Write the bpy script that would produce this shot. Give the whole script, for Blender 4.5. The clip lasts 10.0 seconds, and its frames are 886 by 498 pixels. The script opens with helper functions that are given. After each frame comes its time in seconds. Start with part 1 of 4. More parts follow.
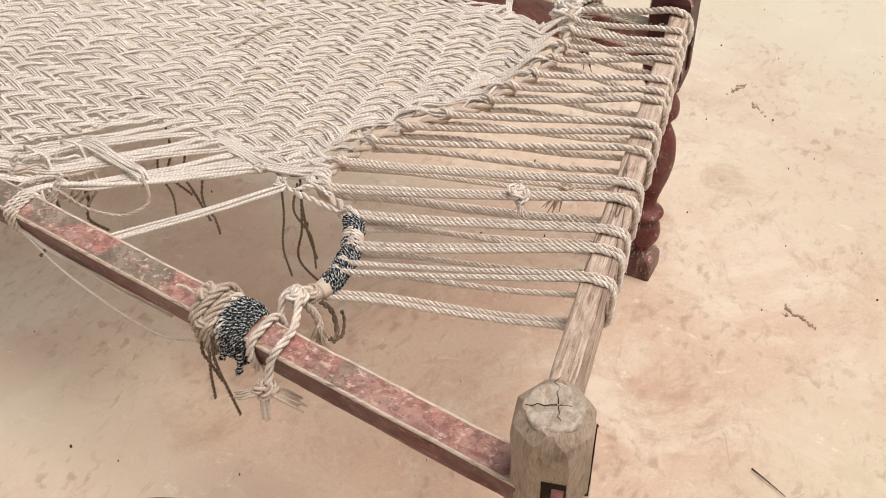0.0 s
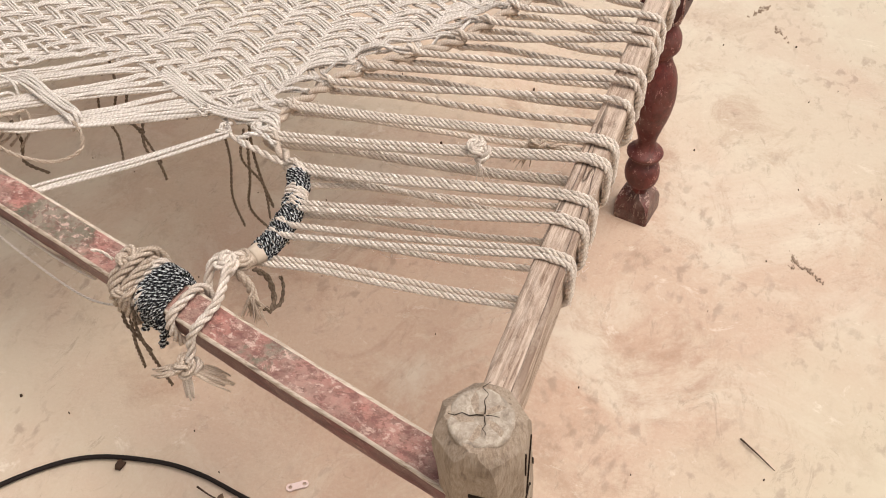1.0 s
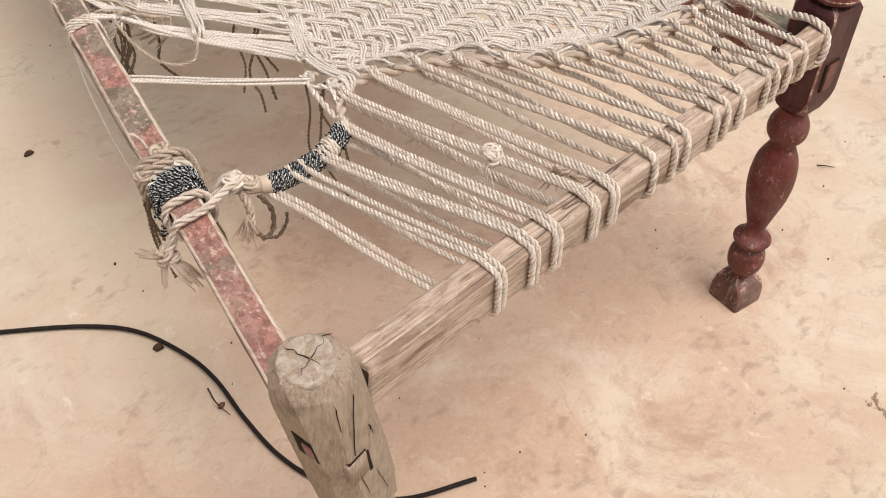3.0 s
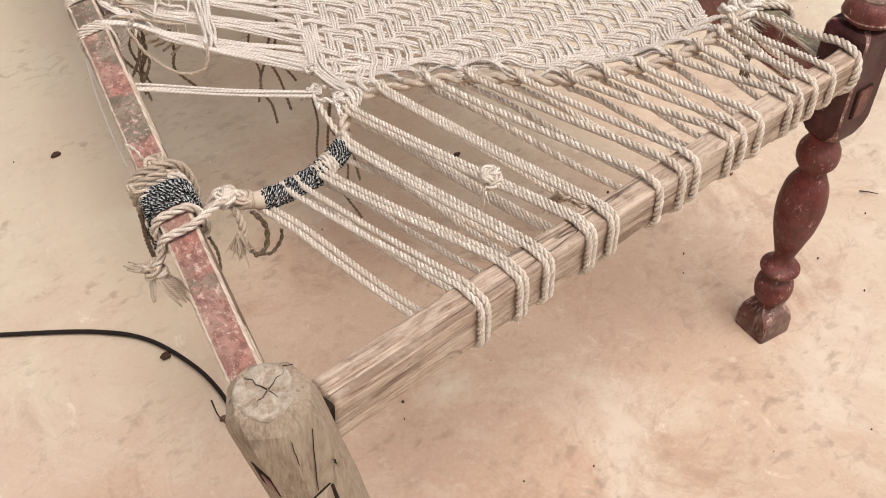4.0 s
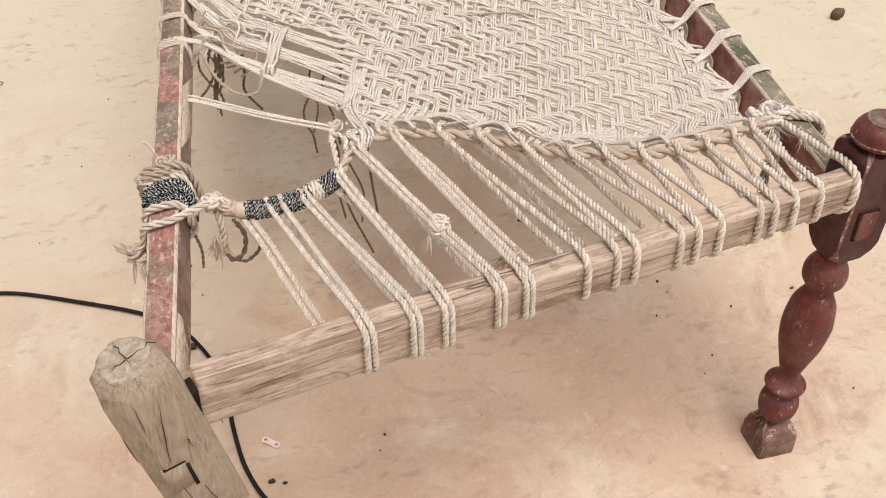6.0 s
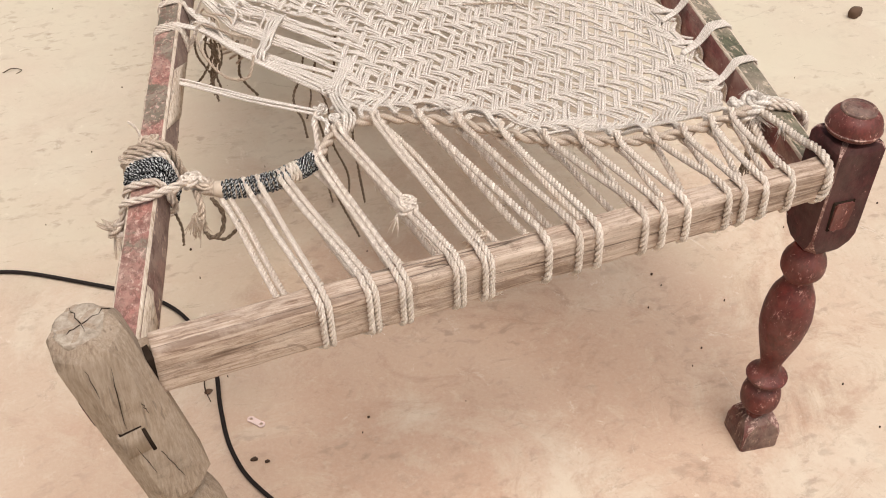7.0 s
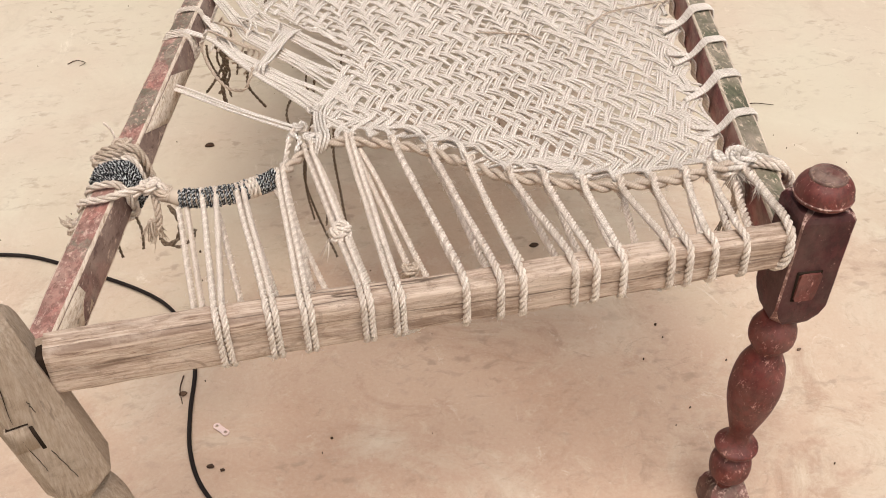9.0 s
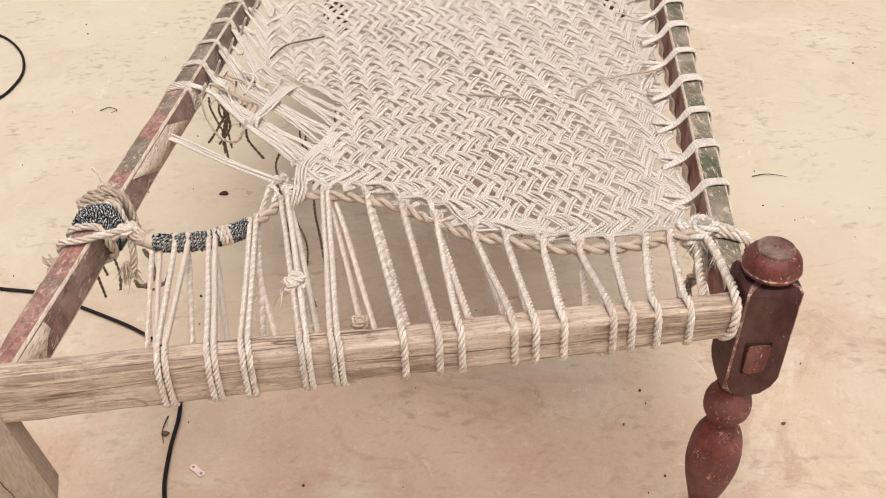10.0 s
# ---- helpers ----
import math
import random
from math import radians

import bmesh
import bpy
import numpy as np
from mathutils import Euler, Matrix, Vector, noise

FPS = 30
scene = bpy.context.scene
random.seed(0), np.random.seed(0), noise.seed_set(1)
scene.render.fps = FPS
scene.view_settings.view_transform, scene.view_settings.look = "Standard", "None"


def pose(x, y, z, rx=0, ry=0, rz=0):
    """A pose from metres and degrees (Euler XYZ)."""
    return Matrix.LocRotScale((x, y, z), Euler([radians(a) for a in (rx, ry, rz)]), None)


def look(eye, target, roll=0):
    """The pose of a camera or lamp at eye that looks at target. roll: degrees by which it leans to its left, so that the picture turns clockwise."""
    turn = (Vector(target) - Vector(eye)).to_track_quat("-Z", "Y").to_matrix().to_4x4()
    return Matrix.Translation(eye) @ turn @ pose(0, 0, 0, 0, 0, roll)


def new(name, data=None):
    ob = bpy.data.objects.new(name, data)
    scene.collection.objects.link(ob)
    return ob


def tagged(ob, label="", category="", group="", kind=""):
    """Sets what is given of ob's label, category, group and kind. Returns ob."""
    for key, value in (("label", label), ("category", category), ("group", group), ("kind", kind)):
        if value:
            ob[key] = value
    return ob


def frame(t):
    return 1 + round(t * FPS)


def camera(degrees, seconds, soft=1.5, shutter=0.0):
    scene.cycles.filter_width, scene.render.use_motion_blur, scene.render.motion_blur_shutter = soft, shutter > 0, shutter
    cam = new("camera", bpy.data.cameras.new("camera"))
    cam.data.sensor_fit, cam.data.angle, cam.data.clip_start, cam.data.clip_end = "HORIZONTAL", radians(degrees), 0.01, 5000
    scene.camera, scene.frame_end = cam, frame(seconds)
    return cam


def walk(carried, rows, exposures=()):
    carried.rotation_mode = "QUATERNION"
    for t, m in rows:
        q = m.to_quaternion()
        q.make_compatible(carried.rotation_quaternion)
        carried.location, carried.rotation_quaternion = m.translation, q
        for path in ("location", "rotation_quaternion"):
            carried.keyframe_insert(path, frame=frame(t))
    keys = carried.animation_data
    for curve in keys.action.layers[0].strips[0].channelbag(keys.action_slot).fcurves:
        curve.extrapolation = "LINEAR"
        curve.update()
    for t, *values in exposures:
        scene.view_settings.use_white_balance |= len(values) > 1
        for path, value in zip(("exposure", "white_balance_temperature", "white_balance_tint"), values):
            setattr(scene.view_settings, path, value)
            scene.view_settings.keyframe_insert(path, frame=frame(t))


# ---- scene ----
cam = camera(45.4, 10.0, soft=1.0)
METRES, START, TILT, LEAN, TURN = 1.408, (-0.679, -0.096, 1.2555), -39.857, -1.019, -71.67
ROWS = [
    (0.0, 0.0, 0.0, 0.0, -0.0, 0.0, 0.0),
    (0.5, 0.0373, 0.0574, 0.0366, 2.77, -3.1, -1.29),
    (1.0, 0.0676, 0.0889, 0.0483, 2.18, -5.48, -0.99),
    (1.5, 0.1099, 0.1097, 0.0596, 8.13, -6.31, -6.18),
    (2.0, 0.2081, 0.1132, 0.0628, 13.67, -5.58, -12.93),
    (2.5, 0.2817, 0.0923, 0.0523, 17.18, -5.55, -16.64),
    (4.0, 0.3409, 0.1423, 0.0848, 23.85, -7.66, -19.68),
    (4.5, 0.3772, 0.1575, 0.1088, 25.84, -7.24, -21.78),
    (5.0, 0.4119, 0.1637, 0.1115, 29.43, -8.2, -23.66),
    (5.5, 0.4789, 0.1797, 0.141, 34.62, -8.61, -26.81),
    (7.0, 0.5988, 0.2322, 0.1757, 41.37, -11.06, -29.38),
    (7.5, 0.6041, 0.2512, 0.1863, 41.68, -10.56, -30.34),
    (8.0, 0.6376, 0.292, 0.2229, 43.73, -11.7, -31.5),
    (8.5, 0.6539, 0.3121, 0.2454, 46.37, -13.45, -31.61),
    (9.0, 0.6761, 0.3411, 0.2685, 50.95, -15.21, -33.35),
    (9.5, 0.713, 0.3676, 0.296, 55.0, -16.28, -35.39),
    (10.0, 0.7369, 0.3914, 0.3258, 56.05, -15.0, -34.95),
]
walk(cam, [(t, pose(*START, TILT, LEAN, TURN) @ pose(METRES * x, METRES * y, METRES * z, 90 + pitch, roll, yaw)) for t, x, y, z, yaw, pitch, roll in ROWS])

# ---- light ----
world = bpy.data.worlds.new("overcast_sky")
scene.world = world
world.use_nodes = True
wn, wl = world.node_tree.nodes, world.node_tree.links
sky = wn.new("ShaderNodeTexSky")
sky.sky_type = "NISHITA"
sky.sun_disc = False
sky.sun_elevation, sky.sun_rotation = radians(65), radians(155)
sky.dust_density = 6.0
sky_grey = wn.new("ShaderNodeHueSaturation")
sky_grey.inputs["Saturation"].default_value = 0.15
wl.new(sky.outputs[0], sky_grey.inputs["Color"])
wl.new(sky_grey.outputs[0], wn["Background"].inputs["Color"])
wn["Background"].inputs["Strength"].default_value = 0.118
sun_data = bpy.data.lights.new("sun", "SUN")
sun_data.energy, sun_data.angle, sun_data.color = 1.95, radians(26), (1.0, 0.905, 0.83)
sun = new("sun", sun_data)
sun.matrix_world = look((-0.3, -0.9, 5.0), (0.4, 0.5, 0.0))
scene.view_settings.exposure = 0.06


# ---- materials ----
class Mat:
    """A node material with short calls for the usual nodes."""

    def __init__(self, name, rough=0.85, spec=0.25):
        self.m = bpy.data.materials.new(name)
        self.m.use_nodes = True
        self.n, self.l = self.m.node_tree.nodes, self.m.node_tree.links
        self.b = self.n["Principled BSDF"]
        self.b.inputs["Roughness"].default_value = rough
        self.b.inputs["Specular IOR Level"].default_value = spec
        self.tc = self.n.new("ShaderNodeTexCoord")

    def put(self, a, socket):
        if isinstance(a, bpy.types.NodeSocket):
            self.l.new(a, socket)
        else:
            socket.default_value = (*a, 1) if isinstance(a, tuple) and len(a) == 3 and socket.type == "RGBA" else a

    def coords(self, scale=(1, 1, 1), kind="Object"):
        mp = self.n.new("ShaderNodeMapping")
        mp.inputs["Scale"].default_value = scale
        self.l.new(self.tc.outputs[kind], mp.inputs["Vector"])
        return mp.outputs[0]

    def noise(self, scale, detail=5, rough=0.6, stretch=(1, 1, 1), distortion=0.0, kind="Object"):
        t = self.n.new("ShaderNodeTexNoise")
        t.inputs["Scale"].default_value, t.inputs["Detail"].default_value = scale, detail
        t.inputs["Roughness"].default_value, t.inputs["Distortion"].default_value = rough, distortion
        self.l.new(self.coords(stretch, kind), t.inputs["Vector"])
        return t.outputs["Fac"]

    def voronoi(self, scale, stretch=(1, 1, 1), feature="F1"):
        t = self.n.new("ShaderNodeTexVoronoi")
        t.feature = feature
        t.inputs["Scale"].default_value = scale
        self.l.new(self.coords(stretch), t.inputs["Vector"])
        return t.outputs["Distance"]

    def ramp(self, fac, *stops):
        r = self.n.new("ShaderNodeValToRGB")
        while len(r.color_ramp.elements) < len(stops):
            r.color_ramp.elements.new(0.5)
        for e, (p, c) in zip(r.color_ramp.elements, stops):
            e.position = p
            e.color = (c, c, c, 1) if not isinstance(c, tuple) else (*c, 1)
        self.l.new(fac, r.inputs["Fac"])
        return r.outputs["Color"]

    def mix(self, fac, a, b, blend="MIX"):
        x = self.n.new("ShaderNodeMix")
        x.data_type, x.blend_type = "RGBA", blend
        self.put(fac, x.inputs[0])
        self.put(a, x.inputs[6])
        self.put(b, x.inputs[7])
        return x.outputs[2]

    def math(self, op, a, b=0.0):
        x = self.n.new("ShaderNodeMath")
        x.operation = op
        self.put(a, x.inputs[0])
        self.put(b, x.inputs[1])
        return x.outputs[0]

    def bump(self, height, strength=0.5, distance=0.002, under=None):
        x = self.n.new("ShaderNodeBump")
        x.inputs["Strength"].default_value, x.inputs["Distance"].default_value = strength, distance
        self.l.new(height, x.inputs["Height"])
        if under is not None:
            self.l.new(under, x.inputs["Normal"])
        self.l.new(x.outputs[0], self.b.inputs["Normal"])
        return x.outputs[0]

    def colour(self, c):
        self.put(c, self.b.inputs["Base Color"])
        return self


def floor_material():
    m = Mat("dusty_cement", 0.9, 0.2)
    base = m.ramp(m.noise(1.3, 6, 0.6, distortion=0.4), (0.32, (0.48, 0.312, 0.222)), (0.5, (0.54, 0.392, 0.292)), (0.7, (0.585, 0.475, 0.36)))
    base = m.mix(m.ramp(m.noise(3.2, 9, 0.7, distortion=0.7), (0.5, 0.0), (0.64, 0.7)), base, (0.655, 0.57, 0.45))
    base = m.mix(m.ramp(m.noise(5.5, 10, 0.74, distortion=0.9), (0.53, 0.0), (0.66, 0.7)), base, (0.39, 0.248, 0.172))
    base = m.mix(m.ramp(m.noise(17, 9, 0.78, distortion=0.7), (0.57, 0.0), (0.68, 0.5)), base, (0.34, 0.235, 0.17))
    base = m.mix(m.ramp(m.noise(27, 9, 0.76, distortion=0.5), (0.56, 0.0), (0.68, 0.35)), base, (0.68, 0.58, 0.46))
    base = m.mix(m.ramp(m.noise(75, 7, 0.8, distortion=0.3), (0.58, 0.0), (0.68, 0.35)), base, (0.31, 0.215, 0.155))
    base = m.mix(m.ramp(m.noise(210, 5, 0.8), (0.45, 0.0), (0.66, 0.22)), base, (0.68, 0.57, 0.455))
    base = m.mix(m.ramp(m.noise(420, 3, 0.7), (0.58, 0.0), (0.70, 0.2)), base, (0.32, 0.225, 0.165))
    base = m.mix(m.ramp(m.noise(0.75, 5, 0.6, distortion=0.5), (0.45, 0.0), (0.58, 0.68)), base, (0.58, 0.505, 0.372))
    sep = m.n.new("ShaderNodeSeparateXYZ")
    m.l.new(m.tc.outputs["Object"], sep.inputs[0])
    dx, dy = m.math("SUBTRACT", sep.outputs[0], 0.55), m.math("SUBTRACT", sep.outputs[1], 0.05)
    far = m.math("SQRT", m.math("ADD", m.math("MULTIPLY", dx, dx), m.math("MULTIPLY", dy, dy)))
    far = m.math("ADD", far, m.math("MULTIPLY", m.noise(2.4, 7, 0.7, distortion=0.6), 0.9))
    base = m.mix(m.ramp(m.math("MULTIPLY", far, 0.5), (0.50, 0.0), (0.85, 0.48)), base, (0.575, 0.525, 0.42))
    # soft smudges of dirt in loose clusters
    smudge = m.math("MULTIPLY", m.ramp(m.noise(30, 4, 0.55, (1, 1.5, 1), 0.3), (0.54, 0.0), (0.66, 1.0)), m.ramp(m.noise(4, 4, 0.6), (0.46, 0.0), (0.60, 0.5)))
    base = m.mix(smudge, base, (0.30, 0.215, 0.16))
    # scuffs with streaked edges
    base = m.mix(m.ramp(m.noise(9, 10, 0.8, (1, 2.2, 1), 1.2), (0.58, 0.0), (0.68, 0.5)), base, (0.27, 0.20, 0.145))
    base = m.mix(m.ramp(m.noise(6, 10, 0.78, (1.6, 1, 1), 1.5), (0.60, 0.0), (0.67, 0.5)), base, (0.76, 0.68, 0.57))
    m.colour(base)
    b = m.bump(m.noise(14, 9, 0.7), 0.35, 0.006)
    m.bump(m.noise(180, 5, 0.75), 0.22, 0.0012, b)
    return m.m


def wood_material(name, dark, mid, light, along=(0.06, 1, 1), cracks=0.6, fine=1.0):
    """Weathered bare wood whose grain runs along the axis with the small scale."""
    m = Mat(name, 0.85, 0.18)
    grain = m.noise(330 * fine, 5, 0.7, along, 0.35)
    coarse = m.noise(95 * fine, 6, 0.65, along, 1.1)
    c = m.ramp(grain, (0.33, dark), (0.48, mid), (0.64, light))
    c = m.mix(m.ramp(coarse, (0.34, 0.5), (0.46, 0.0)), c, dark)
    c = m.mix(m.ramp(m.noise(26, 8, 0.75, (0.5, 0.5, 0.5), 0.6), (0.54, 0.0), (0.64, 0.45)), c, light)
    c = m.mix(m.ramp(m.noise(9, 6, 0.65, distortion=0.5), (0.48, 0.0), (0.68, 0.55)), c, light)
    c = m.mix(m.ramp(m.noise(14, 7, 0.72), (0.58, 0.0), (0.70, 0.5)), c, tuple(0.5 * v for v in dark))
    split = m.noise(120 * fine, 2, 0.5, tuple(v * (0.3 if v < 0.5 else 1) for v in along), 0.25)
    crack = m.ramp(split, (0.30, cracks), (0.345, 0.0))
    c = m.mix(crack, c, (0.055, 0.04, 0.028))
    m.colour(c)
    b = m.bump(grain, 0.7, 0.002)
    b = m.bump(coarse, 0.6, 0.003, b)
    m.bump(split, 0.4, 0.003, b)
    return m.m


def old_rail_material():
    """Bare grey-pink timber: fine grain lines, thin long checks, dark weathered blotches and pale rubbed patches."""
    m = Mat("weathered_rail_wood", 0.85, 0.15)
    grain = m.noise(260, 7, 0.75, (0.06, 1, 1), 0.4)
    ridge = m.noise(75, 5, 0.65, (0.05, 1, 1), 0.5)
    c = m.ramp(grain, (0.37, (0.23, 0.15, 0.108)), (0.47, (0.44, 0.318, 0.24)), (0.60, (0.62, 0.485, 0.385)))
    c = m.mix(m.ramp(ridge, (0.38, 0.8), (0.48, 0.0)), c, (0.22, 0.145, 0.105))
    c = m.mix(m.ramp(m.noise(14, 9, 0.78, (0.4, 1, 1), 0.8), (0.46, 0.0), (0.62, 0.6)), c, (0.66, 0.535, 0.435))
    c = m.mix(m.ramp(m.noise(22, 10, 0.82, (0.7, 1, 1), 0.9), (0.55, 0.0), (0.63, 0.6)), c, (0.24, 0.165, 0.12))
    c = m.mix(m.ramp(m.noise(130, 7, 0.8, (0.7, 1, 1), 0.3), (0.57, 0.0), (0.65, 0.55)), c, (0.17, 0.115, 0.085))
    line = m.ramp(m.noise(26, 3, 0.5, (0.03, 1, 1), 0.15), (0.491, 0.0), (0.5, 0.8), (0.509, 0.0))
    m.colour(m.mix(line, c, (0.08, 0.055, 0.04)))
    b = m.bump(grain, 0.8, 0.0022)
    b = m.bump(ridge, 0.7, 0.003, b)
    m.bump(m.math("SUBTRACT", 1.0, line), 0.8, 0.002, b)
    return m.m


def painted_material(name, paint, second, wood, share=0.5, worn=0.57, along=(1, 0.2, 1), dusty=0.35, cracked=0.60, shift=0.0):
    """Old paint in two colours, scratched and flaked down to the wood."""
    m = Mat(name, 0.6, 0.3)
    tone = m.mix(m.ramp(m.noise(30, 6, 0.65, along), (0.35, 0.0), (0.65, 0.8)), paint, tuple(0.45 * v for v in paint))
    tone = m.mix(m.ramp(m.noise(85, 6, 0.7, along), (0.46, 0.0), (0.56, 0.7)), tone, tuple(0.4 * v for v in paint))
    field = m.noise(11, 8, 0.68, along, 0.4)
    if shift:
        sep = m.n.new("ShaderNodeSeparateXYZ")
        m.l.new(m.tc.outputs["Object"], sep.inputs[0])
        more = m.math("MULTIPLY", m.math("SUBTRACT", m.math("MINIMUM", sep.outputs[1], 0.9), 0.5), shift)
        field = m.math("ADD", field, more)
    patch = m.ramp(field, (share - 0.02, 0.0), (share + 0.02, 1.0))
    tone = m.mix(patch, tone, second)
    tone = m.mix(m.ramp(m.noise(18, 7, 0.7), (0.4, 0.0), (0.75, dusty * 2)), tone, (0.52, 0.40, 0.32))
    scratch = m.noise(230, 5, 0.7, along, 0.3)
    flake = m.noise(90, 9, 0.8, along, 0.4)
    both = m.ramp(m.math("ADD", m.math("MULTIPLY", scratch, 0.35), m.math("MULTIPLY", flake, 0.65)), (worn - 0.015, 0.0), (worn + 0.025, 1.0))
    dark = m.ramp(m.noise(150, 6, 0.75, along), (cracked, 0.0), (cracked + 0.08, 0.7))
    c = m.mix(both, tone, wood)
    m.colour(m.mix(dark, c, tuple(0.35 * v for v in paint)))
    m.put(m.ramp(both, (0.0, 0.52), (1.0, 0.88)), m.b.inputs["Roughness"])
    b = m.bump(scratch, 0.35, 0.001)
    m.bump(m.math("SUBTRACT", 1.0, both), 0.5, 0.001, b)
    return m.m


def cord_material(name, light, mid, dark, turns=260.0, flecks=None, depth=0.8, plies=1):
    """Twisted fibre cord; the mesh's UV runs along and round the cord."""
    m = Mat(name, 0.92, 0.12)
    sep = m.n.new("ShaderNodeSeparateXYZ")
    m.l.new(m.tc.outputs["UV"], sep.inputs[0])
    phase = m.math("ADD", m.math("MULTIPLY", sep.outputs[0], turns), m.math("MULTIPLY", sep.outputs[1], 6.2832 * plies))
    phase = m.math("ADD", phase, m.math("MULTIPLY", m.noise(70, 3, 0.6), 9.0))
    twist = m.math("ADD", m.math("MULTIPLY", m.math("SINE", phase), 0.5), 0.5)
    # groove shade and crest highlights of the twist are painted into the colour
    low = tuple(depth * p + (1 - depth) * q for p, q in zip(dark, mid))
    c = m.ramp(twist, (0.0, low), (0.35, mid), (0.8, light))
    c = m.mix(m.ramp(m.noise(14, 4, 0.6), (0.35, 0.0), (0.75, 0.45)), c, mid)
    c = m.mix(m.ramp(m.noise(45, 6, 0.7), (0.55, 0.0), (0.74, 0.5)), c, dark)
    c = m.mix(m.ramp(m.noise(520, 4, 0.75), (0.52, 0.0), (0.66, 0.6)), c, dark)
    info = m.n.new("ShaderNodeObjectInfo")
    c = m.mix(m.ramp(info.outputs["Random"], (0.0, 0.0), (1.0, 0.22)), c, mid)
    isle = m.n.new("ShaderNodeNewGeometry")
    c = m.mix(m.ramp(isle.outputs["Random Per Island"], (0.3, 0.0), (1.0, 0.52)), c, dark)
    if flecks:
        stitch = m.math("SINE", m.math("SUBTRACT", m.math("MULTIPLY", sep.outputs[0], 1250.0), m.math("MULTIPLY", sep.outputs[1], 12.566)))
        stitch = m.math("ADD", m.math("MULTIPLY", stitch, 0.16), m.noise(480, 2, 0.5))
        c = m.mix(m.ramp(stitch, (0.57, 0.0), (0.61, 1.0)), c, flecks)
    m.colour(c)
    fibre = m.noise(700, 5, 0.75, (1, 1, 1))
    b = m.bump(twist, depth, 0.0009)
    m.bump(fibre, 0.9, 0.0014, b)
    return m.m


def plain_material(name, c, rough=0.6, spec=0.3, metal=0.0, vary=0.25):
    m = Mat(name, rough, spec)
    m.b.inputs["Metallic"].default_value = metal
    m.colour(m.mix(m.ramp(m.noise(60, 5, 0.6), (0.3, 0.0), (0.75, vary * 2)), c, tuple(0.55 * v for v in c)))
    m.bump(m.noise(300, 4, 0.6), 0.25, 0.0006)
    return m.m


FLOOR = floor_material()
RAIL_WOOD = old_rail_material()
LEG_WOOD = wood_material("weathered_leg_wood", (0.27, 0.195, 0.14), (0.36, 0.272, 0.20), (0.45, 0.355, 0.275), (1, 1, 0.10), 0.3, 1.3)
END_GRAIN = wood_material("brown_end_grain", (0.25, 0.195, 0.15), (0.36, 0.29, 0.225), (0.50, 0.42, 0.34), (1, 1, 1), 0.2, 0.4)
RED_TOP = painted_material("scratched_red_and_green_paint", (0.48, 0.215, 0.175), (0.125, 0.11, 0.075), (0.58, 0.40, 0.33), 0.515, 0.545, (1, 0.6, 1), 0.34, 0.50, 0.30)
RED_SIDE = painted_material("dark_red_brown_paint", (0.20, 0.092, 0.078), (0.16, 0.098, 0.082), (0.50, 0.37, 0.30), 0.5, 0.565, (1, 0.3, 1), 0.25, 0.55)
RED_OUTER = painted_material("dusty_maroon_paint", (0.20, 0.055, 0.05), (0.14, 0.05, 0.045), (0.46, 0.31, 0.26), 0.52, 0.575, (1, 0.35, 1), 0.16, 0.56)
MAROON_SIDE = painted_material("maroon_paint", (0.33, 0.105, 0.10), (0.24, 0.08, 0.075), (0.52, 0.36, 0.30), 0.55, 0.58)
GREEN_TOP = painted_material("worn_green_paint", (0.155, 0.150, 0.092), (0.17, 0.145, 0.10), (0.55, 0.44, 0.34), 0.58, 0.545, (1, 0.35, 1))
WORN_EDGE = wood_material("paint_worn_edge", (0.30, 0.21, 0.15), (0.56, 0.45, 0.35), (0.68, 0.58, 0.48), (1, 0.06, 1), 0.5)
LEG_PAINT = painted_material("dark_red_paint", (0.165, 0.030, 0.024), (0.115, 0.024, 0.022), (0.50, 0.27, 0.22), 0.58, 0.575, (1, 1, 0.6), 0.07)
BLOCK_PAINT = painted_material("deep_maroon_paint", (0.085, 0.018, 0.019), (0.06, 0.014, 0.015), (0.40, 0.20, 0.17), 0.55, 0.615, (1, 1, 0.6), 0.05)
CHIPPED = painted_material("chipped_red_edge", (0.19, 0.06, 0.05), (0.16, 0.06, 0.05), (0.56, 0.38, 0.32), 0.55, 0.52, (1, 1, 0.6), 0.2)
FOOT_PAINT = painted_material("scuffed_dark_red_paint", (0.15, 0.062, 0.05), (0.12, 0.05, 0.042), (0.36, 0.24, 0.18), 0.6, 0.55, (1, 1, 0.5), 0.25)
ROPE = cord_material("thick_jute_rope", (0.92, 0.825, 0.735), (0.81, 0.70, 0.60), (0.40, 0.295, 0.22), 1900.0, None, 0.2, 3)
WORN_ROPE = cord_material("worn_jute_rope", (0.80, 0.69, 0.59), (0.68, 0.565, 0.465), (0.36, 0.265, 0.195), 1900.0, None, 0.25, 3)
DULL_ROPE = cord_material("dull_brown_rope", (0.68, 0.565, 0.46), (0.57, 0.455, 0.36), (0.32, 0.235, 0.17), 1900.0, None, 0.2, 3)
CORD = cord_material("pale_jute_cord", (0.94, 0.875, 0.81), (0.84, 0.755, 0.675), (0.30, 0.22, 0.16), 1150.0, None, 0.28, 2)
OLD_CORD = cord_material("dark_old_cord", (0.30, 0.23, 0.165), (0.22, 0.16, 0.115), (0.12, 0.085, 0.06), 1300.0)
BLACK_CORD = cord_material("black_and_white_cord", (0.040, 0.040, 0.044), (0.026, 0.026, 0.029), (0.010, 0.010, 0.011), 700.0, (0.66, 0.66, 0.65))
RUBBER = plain_material("dull_black_rubber", (0.020, 0.014, 0.012), 0.7, 0.15)
